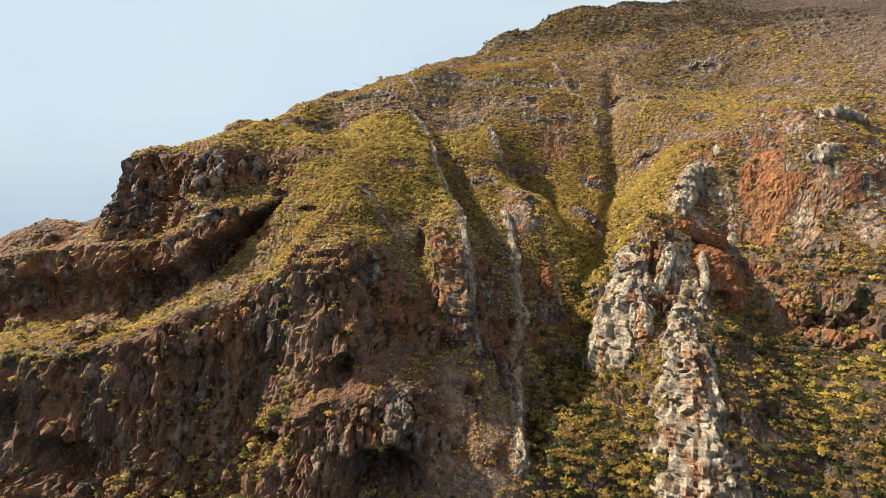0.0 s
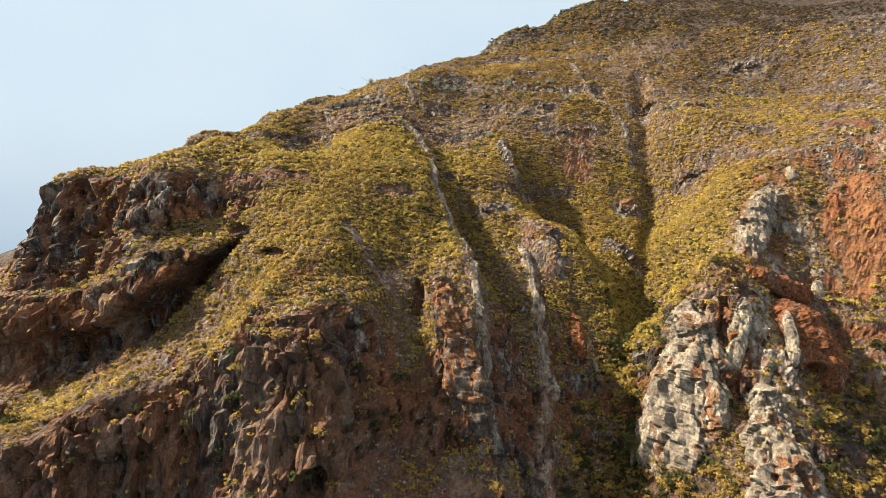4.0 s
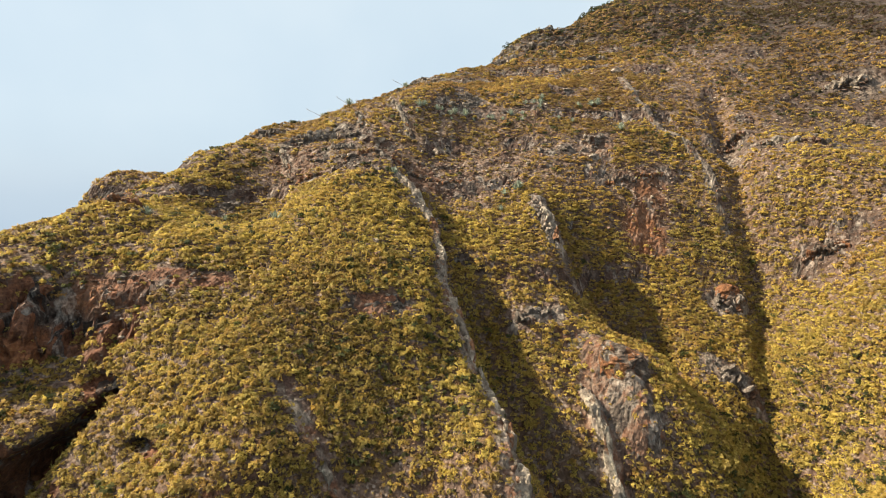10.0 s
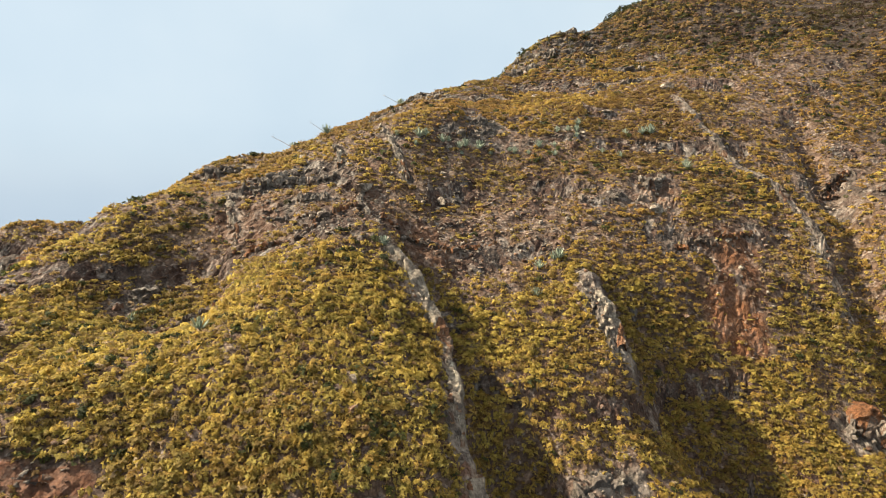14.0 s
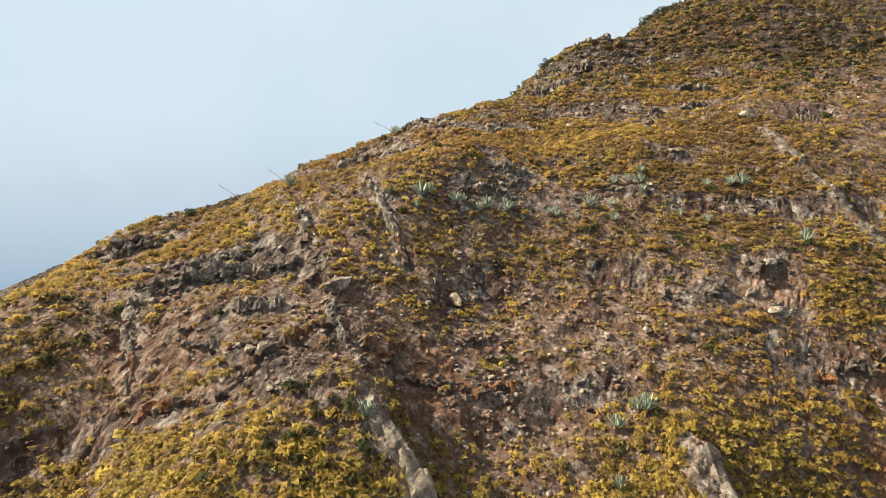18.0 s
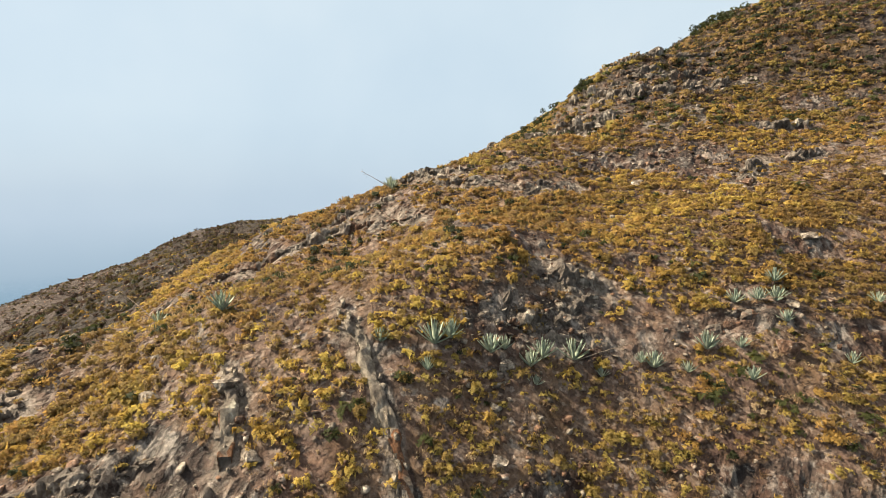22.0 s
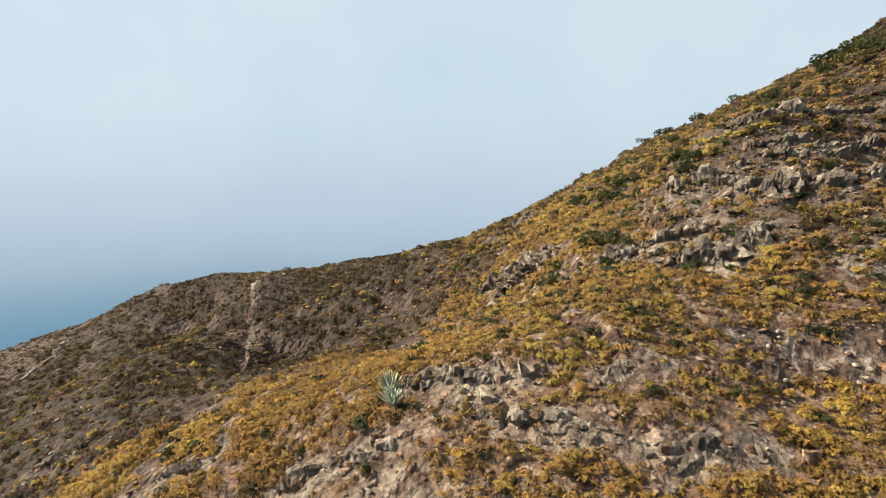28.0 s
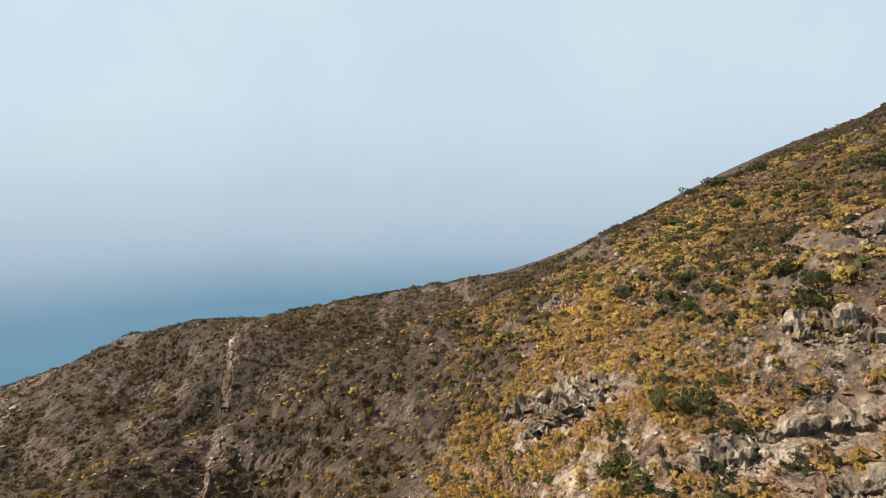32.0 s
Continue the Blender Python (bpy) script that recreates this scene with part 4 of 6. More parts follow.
def sheet(name, P, attributes, mat):
    n, m = P.shape[:2]
    me = bpy.data.meshes.new(name)
    me.vertices.add(n * m)
    me.vertices.foreach_set("co", P.reshape(-1).astype(np.float32))
    a = (np.arange(n - 1)[:, None] * m + np.arange(m - 1)[None, :]).reshape(-1)
    faces = np.stack([a, a + m, a + m + 1, a + 1], axis=1)
    fill(me, faces)
    me.polygons.foreach_set("use_smooth", (attributes["rock"].reshape(-1)[faces[:, 0]] < 0.3))
    for key, values in attributes.items():
        at = me.attributes.new(key, "FLOAT", "POINT")
        at.data.foreach_set("value", values.reshape(-1).astype(np.float32))
    me.materials.append(mat)
    me.update()
    return new(name, me)


def fill(me, faces):
    k = faces.shape[1]
    me.loops.add(faces.size)
    me.loops.foreach_set("vertex_index", faces.reshape(-1).astype(np.int32))
    me.polygons.add(len(faces))
    me.polygons.foreach_set("loop_start", np.arange(0, faces.size, k, dtype=np.int32))


G, GN, G_ROCK, G_PALE, G_OCHRE, G_DULL_SHADED, G_STEEP = terrain_grid()
ground = sheet("ground", G, {"rock": G_ROCK, "pale": G_PALE, "ochre": G_OCHRE, "dull_shaded": G_DULL_SHADED, "iron": 0.2 + 0.8 * step(128, 112, G[..., 1])}, HILL)
G_NEAR = standing_rock(G[..., 0], G[..., 1])[0]
tagged(ground, "steep volcanic hillside with cliffs, ravines and dry soil", "hillside", kind="structure")

# the sea far below
bm = bmesh.new()
ring = [bm.verts.new((4700 * math.cos(a * math.tau / 64), 4700 * math.sin(a * math.tau / 64), 0)) for a in range(64)]
bm.faces.new(ring)
me = bpy.data.meshes.new("water")
bm.to_mesh(me)
bm.free()
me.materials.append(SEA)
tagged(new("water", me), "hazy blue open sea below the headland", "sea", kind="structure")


# ---- plants and stones that cover the slope ----
def soup(name, parts, mat, label, category, kind="stuff"):
    """Joins blocks of (verts, faces, tint and, for foliage, the ways the leaves look) into one mesh."""
    V = np.concatenate([p[0] for p in parts])
    off = np.cumsum([0] + [len(p[0]) for p in parts[:-1]])
    F = np.concatenate([p[1] + o for p, o in zip(parts, off)])
    T = np.concatenate([np.broadcast_to(p[2], len(p[0])) for p in parts])
    me = bpy.data.meshes.new(name)
    me.vertices.add(len(V))
    me.vertices.foreach_set("co", V.reshape(-1).astype(np.float32))
    fill(me, F)
    at = me.attributes.new("tint", "FLOAT", "POINT")
    at.data.foreach_set("value", T.astype(np.float32))
    me.materials.append(mat)
    me.update(calc_edges=True)
    if len(parts[0]) > 3:
        me.polygons.foreach_set("use_smooth", np.ones(len(F), bool))
        me.normals_split_custom_set_from_vertices(np.concatenate([p[3] for p in parts]))
    return tagged(new(name, me), label, category, kind=kind)


rng = np.random.default_rng(7)


def shrub_shape(leaves, squat, spiky):
    """A low uneven cushion of small leaf sprays, unit diameter, with the way each spray looks; spiky ones stand up like dry twigs."""
    v, f, n = [], [], []
    lobes = [(rng.uniform(0, math.tau), rng.uniform(0.05, 0.34), rng.uniform(0.13, 0.25)) for k in range(5)]
    small = (30 / leaves) ** 0.5
    for k in range(leaves):
        az, dist, rad = lobes[k % 5]
        base = np.array([math.cos(az) * dist, math.sin(az) * dist, 0.06 + 0.10 * (1 - dist)])
        way = rng.normal(size=3)
        way[2] = abs(way[2]) * 1.1 - 0.1
        way /= np.linalg.norm(way)
        c = base + way * rad * rng.uniform(0.7, 1.15) * np.array([1, 1, squat])
        side = np.cross(way, rng.normal(size=3))
        side /= np.linalg.norm(side) + 1e-6
        tip = np.cross(side, way)
        if spiky:
            w, h, tip = rng.uniform(0.012, 0.03), rng.uniform(0.16, 0.30), way * 0.8 + np.array([0, 0, 0.6])
        else:
            w, h, tip = rng.uniform(0.09, 0.15) * small, rng.uniform(0.16, 0.26) * small, tip * 0.85 + way * rng.uniform(-0.1, 0.5)
        p = [c - side * w, c + side * w, c + side * w * rng.uniform(-0.8, 0.8) + tip * h]
        if np.cross(p[1] - p[0], p[2] - p[0]) @ way < 0:
            p = [p[1], p[0], p[2]]
        b = len(v)
        v += p
        f.append([b, b + 1, b + 2])
        up = way * np.array([1, 1, 0.8]) + c * np.array([1.2, 1.2, 0.4]) + np.array([0, 0, 0.45])
        n += [up / np.linalg.norm(up)] * 3
    return np.array(v), np.array(f), np.array(n)


def scatter(count, chance, seed, hide=0.0, clear=0.0):
    """Random places on the ground where chance(x, y, rock, steep, nz) allows it: position, normal, rock."""
    r = np.random.default_rng(seed)
    cell = np.linalg.norm(np.cross(G[1:, :-1] - G[:-1, :-1], G[:-1, 1:] - G[:-1, :-1]), axis=2)
    x, y = G[:-1, :-1, 0], G[:-1, :-1, 1]
    p = cell * chance(x, y, G[:-1, :-1, 2], G_ROCK[:-1, :-1], G_STEEP[:-1, :-1]) * (1 - hide * step(0.5, 0.8, G_DULL_SHADED[:-1, :-1])) * (1 - clear * G_NEAR[:-1, :-1])
    p = p.reshape(-1) / p.sum()
    pick = r.choice(len(p), count, p=p)
    i, j = pick // (ROWS_N - 1), pick % (ROWS_N - 1)
    u, v = r.random((2, count, 1))
    pos = (G[i, j] * (1 - u) + G[i + 1, j] * u) * (1 - v) + (G[i, j + 1] * (1 - u) + G[i + 1, j + 1] * u) * v
    return pos, GN[i, j], G_ROCK[i, j], r


def grow(places, r, shapes, low, high, tint, sink=0.05):
    parts = []
    which = r.integers(0, len(shapes), len(places))
    for k, (v, f, *ways) in enumerate(shapes):
        pos = places[which == k]
        n = len(pos)
        if not n:
            continue
        s = low + (high - low) * r.random(n) ** 1.6
        a = r.random(n) * math.tau
        c, q = np.cos(a), np.sin(a)
        t = tint(pos, r)
        sx = s[:, None] * (0.85 + 0.3 * r.random((n, 1)))
        vx = (v[None, :, 0] * c[:, None] - v[None, :, 1] * q[:, None]) * sx
        vy = (v[None, :, 0] * q[:, None] + v[None, :, 1] * c[:, None]) * sx
        vz = v[None, :, 2] * s[:, None] * (0.75 + 0.5 * r.random((n, 1))) - sink * s[:, None]
        V = np.stack([vx + pos[:, :1], vy + pos[:, 1:2], vz + pos[:, 2:3]], axis=2).reshape(-1, 3)
        F = (f[None] + (np.arange(n) * len(v))[:, None, None]).reshape(-1, f.shape[1])
        if ways:
            w = ways[0]
            N = np.stack([w[None, :, 0] * c[:, None] - w[None, :, 1] * q[:, None], w[None, :, 0] * q[:, None] + w[None, :, 1] * c[:, None], np.broadcast_to(w[None, :, 2], (n, len(v)))], axis=2)
            parts.append((V, F, np.repeat(t, len(v)), N.reshape(-1, 3)))
        else:
            parts.append((V, F, np.repeat(t, len(v))))
    return parts


def zone_tint(scale, seed, spread=0.35):
    def tint(pos, r):
        return np.clip(rough_field(pos[:, 0] / scale, pos[:, 1] / scale, 0, 3, seed) * 1.6 - 0.3 + 0.22 * np.minimum(thicket(pos[:, 0], pos[:, 1]), 1) - 0.30 * step(148, 172, pos[:, 1]) + spread * (r.random(len(pos)) - 0.5), 0, 1)
    return tint


def stony(x, y):
    """Where rubble and ledges crowd out the scrub: the face above the headland and round the agaves."""
    return np.minimum(np.exp(-((x + 6) / 24) ** 2 - ((y - 146) / 6.5) ** 2) + 0.8 * np.exp(-((x - 8) / 16) ** 2 - ((y - 157) / 3.2) ** 2) + 0.7 * np.exp(-((x - 18) / 14) ** 2 - ((y - 194) / 8) ** 2), 1)


def cover(seed, scale, lo, hi):
    """Patchy cover for one kind of shrub."""
    def chance(x, y, z, rock, steep):
        seen = step(62, 84, y) * step(250, 236, y) * step(-150, -140, x) * step(112, 95, x)
        bare = 1 - 0.95 * step(0.38, 0.70, rock)
        thick = 1 + 1.5 * thicket(x, y) + 0.8 * step(118, 132, y) * step(238, 222, y) * step(-45, -35, x) * step(50, 40, x)
        return seen * thick * bare * (1 - 0.72 * stony(x, y)) * (0.09 + step(lo, hi, rough_field(x / (1.7 * scale), y / scale, 0, 4, seed, 0.6)))
    return chance


def close_cover(seed, scale, lo, hi):
    usual = cover(seed, scale, lo, hi)

    def chance(x, y, z, rock, steep):
        return usual(x, y, z, rock, steep) * step(118, 135, y) * step(232, 215, y) * step(-40, -30, x) * step(48, 38, x)
    return chance


def low_cover(seed, scale, lo, hi):
    """Scrub of the headland's top, the hollow and the slopes round the crag."""
    usual = cover(seed, scale, lo, hi)

    def chance(x, y, z, rock, steep):
        return usual(x, y, z, rock, steep) * step(84, 92, y) * step(130, 118, y) * step(-75, -60, x)
    return chance


def far_cover(seed, scale, lo, hi):
    """Scrub that is spread mostly over the lower slopes and the sides."""
    usual = cover(seed, scale, lo, hi)

    def chance(x, y, z, rock, steep):
        return usual(x, y, z, rock, steep) * (1 - 0.8 * step(128, 140, y) * step(238, 222, y) * step(-45, -35, x) * step(50, 40, x))
    return chance


SOFT = [shrub_shape(64, 0.8, False) for k in range(6)]
WIRY = [shrub_shape(26, 1.0, True) for k in range(4)]
FINE = [shrub_shape(22, 0.75, False) for k in range(10)]
TINY = [shrub_shape(13, 0.7, False) for k in range(10)]
for name, mat, shapes, count, low, high, seed, scale, lo, hi, near, label in (
    ("golden_shrubs", SHRUB_GOLD, SOFT, 2800, 0.6, 1.5, 201, 9.0, 0.42, 0.56, True, "low golden-yellow shrubs in patches on the slope"),
    ("olive_shrubs", SHRUB_OLIVE, SOFT, 3200, 0.6, 1.5, 211, 8.0, 0.42, 0.56, True, "low olive-green shrubs scattered on the slope"),
    ("golden_scrub", SHRUB_GOLD, FINE, 14000, 0.5, 1.4, 201, 9.0, 0.42, 0.56, False, "golden-yellow scrub covering the slope"),
    ("olive_scrub", SHRUB_OLIVE, FINE, 14000, 0.5, 1.4, 211, 8.0, 0.42, 0.56, False, "olive scrub covering the slope"),
    ("dry_scrub", SHRUB_DRY, FINE, 4500, 0.4, 1.0, 251, 6.0, 0.40, 0.54, False, "brown dry scrub on the soil"),
    ("small_tufts", SHRUB_OLIVE, TINY, 4500, 0.3, 0.7, 241, 5.0, 0.36, 0.54, False, "small olive tufts between larger shrubs"),
    ("dry_shrubs", SHRUB_DRY, WIRY, 3600, 0.5, 1.2, 221, 8.0, 0.40, 0.58, True, "dry brown wiry shrubs among the stones"),
    ("slope_scrub", SHRUB_OLIVE, TINY, 12000, 0.5, 1.2, 291, 10.0, 0.36, 0.54, None, "olive-brown scrub spread over the whole slope"),
    ("slope_dry_scrub", SHRUB_DRY, TINY, 3500, 0.4, 1.0, 293, 9.0, 0.34, 0.52, None, "brown-orange dry scrub spread over the slope"),
    ("slope_golden_scrub", SHRUB_GOLD, TINY, 13000, 0.5, 1.3, 297, 11.0, 0.38, 0.54, None, "dull golden scrub spread over the slope"),
    ("ground_scrub", SHRUB_DRY, TINY, 6500, 0.3, 0.8, 311, 9.0, 0.30, 0.50, 2, "dry brown and orange ground scrub filling the gaps"),
    ("ground_tufts", SHRUB_OLIVE, TINY, 6500, 0.35, 0.9, 313, 7.0, 0.30, 0.50, 2, "low olive tufts filling the gaps"),
    ("headland_golden_scrub", SHRUB_GOLD, FINE, 4500, 0.5, 1.3, 331, 7.0, 0.34, 0.50, 3, "golden scrub carpeting the headland and the hollow"),
    ("headland_olive_scrub", SHRUB_OLIVE, FINE, 4500, 0.5, 1.3, 337, 6.0, 0.34, 0.50, 3, "olive scrub carpeting the headland and the hollow"),
    ("dark_shrubs", SHRUB_DARK, FINE, 2600, 0.6, 1.7, 231, 6.0, 0.50, 0.66, False, "dark green bushes in hollows of the slope"),
):
    pos, nor, rk, r = scatter(count, (low_cover if near == 3 else close_cover if near else far_cover if near is None else cover)(seed, scale, lo, hi), seed + 5 * bool(near), 0.9, 0.93)
    soup(name, grow(pos, r, shapes, low, high, zone_tint(14.0, seed + 3, 0.6)), mat, label, "shrubs")


def spur_cover(x, y, z, rock, steep):
    return step(145, 160, y) * step(330, 318, y) * step(-130, -115, x) * step(125, 110, x) * (1 - 0.7 * step(0.3, 0.6, rock)) * (0.5 + 0.5 * step(0.4, 0.6, rough_field(x / 9, y / 9, 0, 3, 261))) * (0.02 + step(0.3, 0.8, G_DULL_SHADED[:-1, :-1]))


# brown and olive spur scrub carries painted cloud shade
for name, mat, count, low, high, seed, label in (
    ("spur_brown_shrubs", SPUR_BROWN, 14000, 0.6, 1.7, 263, "dry brown scrub on the far spur, coloured darker for cloud shade"),
    ("spur_olive_shrubs", SPUR_OLIVE, 16000, 0.6, 1.8, 267, "olive scrub on the far spur, coloured darker for cloud shade"),
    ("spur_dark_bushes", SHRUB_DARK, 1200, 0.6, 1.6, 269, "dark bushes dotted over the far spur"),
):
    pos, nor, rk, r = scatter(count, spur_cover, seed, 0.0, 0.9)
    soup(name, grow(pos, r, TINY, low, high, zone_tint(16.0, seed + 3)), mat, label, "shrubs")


def crest_cover(x, y, z, rock, steep):
    return step(178, 186, y) * step(246, 236, y) * step(-8, -2, x) * step(75, 65, x) * (1 - 0.9 * G_NEAR[:-1, :-1]) * (0.25 + step(0.38, 0.55, rough_field(x / 5, y / 5, 0, 3, 321)))


for name, mat, count, low, high, seed, label in (
    ("crest_dry_scrub", SHRUB_DRY, 3600, 0.6, 1.5, 323, "rust-orange dry scrub between the pale slabs"),
    ("crest_olive_scrub", SHRUB_OLIVE, 3800, 0.6, 1.7, 327, "olive scrub between the pale slabs"),
    ("crest_dark_bushes", SHRUB_DARK, 2000, 0.8, 1.9, 329, "dark green bushes between the pale slabs"),
):
    pos, nor, rk, r = scatter(count, crest_cover, seed)
    soup(name, grow(pos, r, FINE, low, high, zone_tint(8.0, seed + 3)), mat, label, "shrubs")


def valley_cover(x, y, z, rock, steep):
    d1, s1 = along(x, y, [(28, 60), (29, 80), (27, 94), (29, 102)])
    d2, s2 = along(x, y, [(57, 58), (59, 76), (61, 82)])
    d4, s4 = along(x, y, [(17, 60), (18, 76), (21, 88)])
    d3, s3 = along(x, y, [(-30, 74), (-48, 66), (-62, 70)])
    return (1.6 * np.exp(-(d1 / 6) ** 2) + 1.6 * np.exp(-(d4 / 6) ** 2) + 1.3 * np.exp(-(d2 / 12) ** 2) + 1.0 * np.exp(-(d3 / 7) ** 2) + 0.07 * step(97, 88, y) * step(4, -6, x)) * step(48, 56, y) * step(-110, -95, x) * (1 - 0.6 * step(0.5, 0.8, rock))


LUSH = [shrub_shape(44, 0.95, False) for k in range(5)]
for name, mat, count, seed, label in (
    ("ravine_olive_bushes", SHRUB_OLIVE, 3000, 271, "tall olive bushes crowding the ravine floor"),
    ("ravine_dark_bushes", SHRUB_DARK, 2600, 273, "tall dark green bushes crowding the ravine floor"),
    ("ravine_golden_bushes", SHRUB_GOLD, 900, 275, "tall yellow bushes crowding the ravine floor"),
):
    pos, nor, rk, r = scatter(count, valley_cover, seed, 0.0, 0.9)
    soup(name, grow(pos, r, LUSH, 0.9, 3.0, zone_tint(10.0, seed + 3)), mat, label, "bushes")


# loose stones on bare ground
def stone_shape(n):
    """A chipped block from a cube with n x n faces a side."""
    v, f, seen = [], [], {}
    chop = [(rng.normal(size=3), rng.uniform(0.20, 0.40)) for k in range(9)]
    warp = rng.uniform(0, 9, 3)
    cube = rng.uniform(0.85, 1.0)
    squash = np.array([1.15, rng.uniform(0.6, 0.95), rng.uniform(0.5, 0.8)])
    for axis in range(3):
        for sign in (-1, 1):
            ids = np.zeros((n + 1, n + 1), int)
            for a in range(n + 1):
                for b in range(n + 1):
                    p = np.zeros(3)
                    p[axis], p[(axis + 1) % 3], p[(axis + 2) % 3] = sign * 0.5, a / n - 0.5, b / n - 0.5
                    key = tuple(np.round(p, 4))
                    if key not in seen:
                        q = (p * cube + (1 - cube) * p / np.linalg.norm(p) * 0.62) * squash
                        for way, far in chop:
                            w = way / np.linalg.norm(way)
                            over = q @ w - far
                            if over > 0:
                                q = q - w * over
                        seen[key] = len(v)
                        v.append(q)
                    ids[a, b] = seen[key]
            for a in range(n):
                for b in range(n):
                    quad = [ids[a, b], ids[a + 1, b], ids[a + 1, b + 1], ids[a, b + 1]]
                    f.append(quad if sign > 0 else quad[::-1])
    return np.array(v), np.array(f)


CHIPS = [stone_shape(1) for k in range(6)]
COBBLES = [stone_shape(2) for k in range(6)]


def bare_cover(x, y, z, rock, steep):
    seen = step(60, 72, y) * step(305, 290, y) * step(-125, -110, x) * step(95, 80, x)
    return seen * (0.25 + step(0.25, 0.6, rock) + 2.0 * stony(x, y)) * (1 - 0.85 * steep) * (0.15 + step(0.42, 0.6, rough_field(x / 6, y / 6, 0, 3, 281)))


for name, mat, shapes, count, low, high, seed, label in (
    ("loose_grey_stones", ROCK_GREY, CHIPS, 7000, 0.15, 0.55, 283, "loose grey stones littering the bare soil"),
    ("loose_lichen_stones", ROCK_GREY, COBBLES, 1200, 0.2, 0.7, 287, "grey lichen-covered stones littering the slope"),
    ("small_pale_stones", ROCK_PALE, CHIPS, 4500, 0.15, 0.4, 285, "small pale stones littering the slope"),
    ("loose_rusty_stones", ROCK_RUST, CHIPS, 8500, 0.18, 0.7, 289, "rust-brown stones littering the bare soil"),
):
    pos, nor, rk, r = scatter(count, bare_cover, seed)
    soup(name, grow(pos, r, shapes, low, high, zone_tint(14.0, seed + 3), -0.2), mat, label, "stones")


# ---- single things: rocks, agaves, palms, trees ----
def ground_at(x, y):
    """The ground's height under a plan point."""
    i = int(np.clip(np.searchsorted(XS, x), 0, len(XS) - 1))
    j = int(np.argmin(np.abs(G[i, :, 1] - y)))
    return float(G[i, j, 2])


def mesh_of(name, v, f, mat, smooth=False, tint=None):
    me = bpy.data.meshes.new(name)
    me.from_pydata([tuple(p) for p in v], [], [tuple(q) for q in f])
    if tint is not None:
        at = me.attributes.new("tint", "FLOAT", "POINT")
        at.data.foreach_set("value", np.broadcast_to(tint, len(v)).astype(np.float32))
    if smooth:
        me.polygons.foreach_set("use_smooth", np.ones(len(f), bool))
    me.materials.append(mat)
    me.update()
    return me


def part(name, me, parent, m, label=""):
    ob = new(name, me)
    ob.parent = parent
    ob.matrix_basis = m
    return tagged(ob, label)


def rough_stone(name, mat, n, seed):
    """A larger chipped and cracked rock, unit size."""
    v, f = stone_shape(n)
    bulge = rough_field(v[:, 0] * 3 + seed, v[:, 1] * 3, v[:, 2] * 3 + seed, 3, seed) - 0.5
    crack = rough_field(v[:, 0] * 9 + seed, v[:, 1] * 9, v[:, 2] * 7, 2, seed + 5) - 0.5
    return mesh_of(name, v * (1 + 0.16 * bulge + 0.22 * crack)[:, None], f, mat)


BLOCKS = {
    "pale": [rough_stone("rock_block", ROCK_PALE, 4, 300 + k) for k in range(7)],
    "grey": [rough_stone("rock_block", ROCK_GREY, 4, 320 + k) for k in range(7)],
    "rust": [rough_stone("rock_block", ROCK_RUST, 4, 340 + k) for k in range(7)],
}
dice = random.Random(11)


def between(line, u):
    n = len(line) - 1
    k = min(int(u * n), n - 1)
    w = u * n - k
    return line[k][0] * (1 - w) + line[k + 1][0] * w, line[k][1] * (1 - w) + line[k + 1][1] * w


# ---- crags: whole weathered masses of rock ----
CRAG_SPOTS = []


def broken(P, out, ribs, rough, seed):
    """Pushes points of a rock mass out and in along the given ways: bulges, upright ribs (or layers, if negative), joints, small breaks."""
    x, y, z = P[..., 0], P[..., 1], P[..., 2]
    bend = 0.9 * (rough_field(x / 2, y / 2, z / 2, 2, seed) - 0.5)
    if ribs < 0:
        own, joint = cells((x + bend) / 1.4, (y + bend) / 1.4, (z + 0.3 * bend) / 0.5, seed + 3)
        push = -ribs * (0.95 * (own - 0.5) - 0.4 * step(0.18, 0.0, joint))
    else:
        own, joint = cells((x + bend) / 1.9, (y + bend) / 1.9, z / 7.0, seed + 3)
        push = ribs * (1.3 * (own - 0.5) - 0.35 * step(0.12, 0.0, joint))
    own, joint = cells((x + bend) / 0.8, y / 0.8, (z + bend) / (0.5 if ribs < 0 else 1.3), seed + 7)
    push += rough * (0.55 * (own - 0.5) - 0.10 * step(0.12, 0.0, joint))
    push += (0.9 if ribs < 0 else 1.5) * rough * (rough_field(x / 3.4, y / 3.4, z / 3.4, 3, seed + 11) - 0.5) + 0.6 * rough * (rough_field(x / 0.8, y / 0.8, z / 0.8, 3, seed + 13, 0.7) - 0.5)
    return P + out * push[..., None]


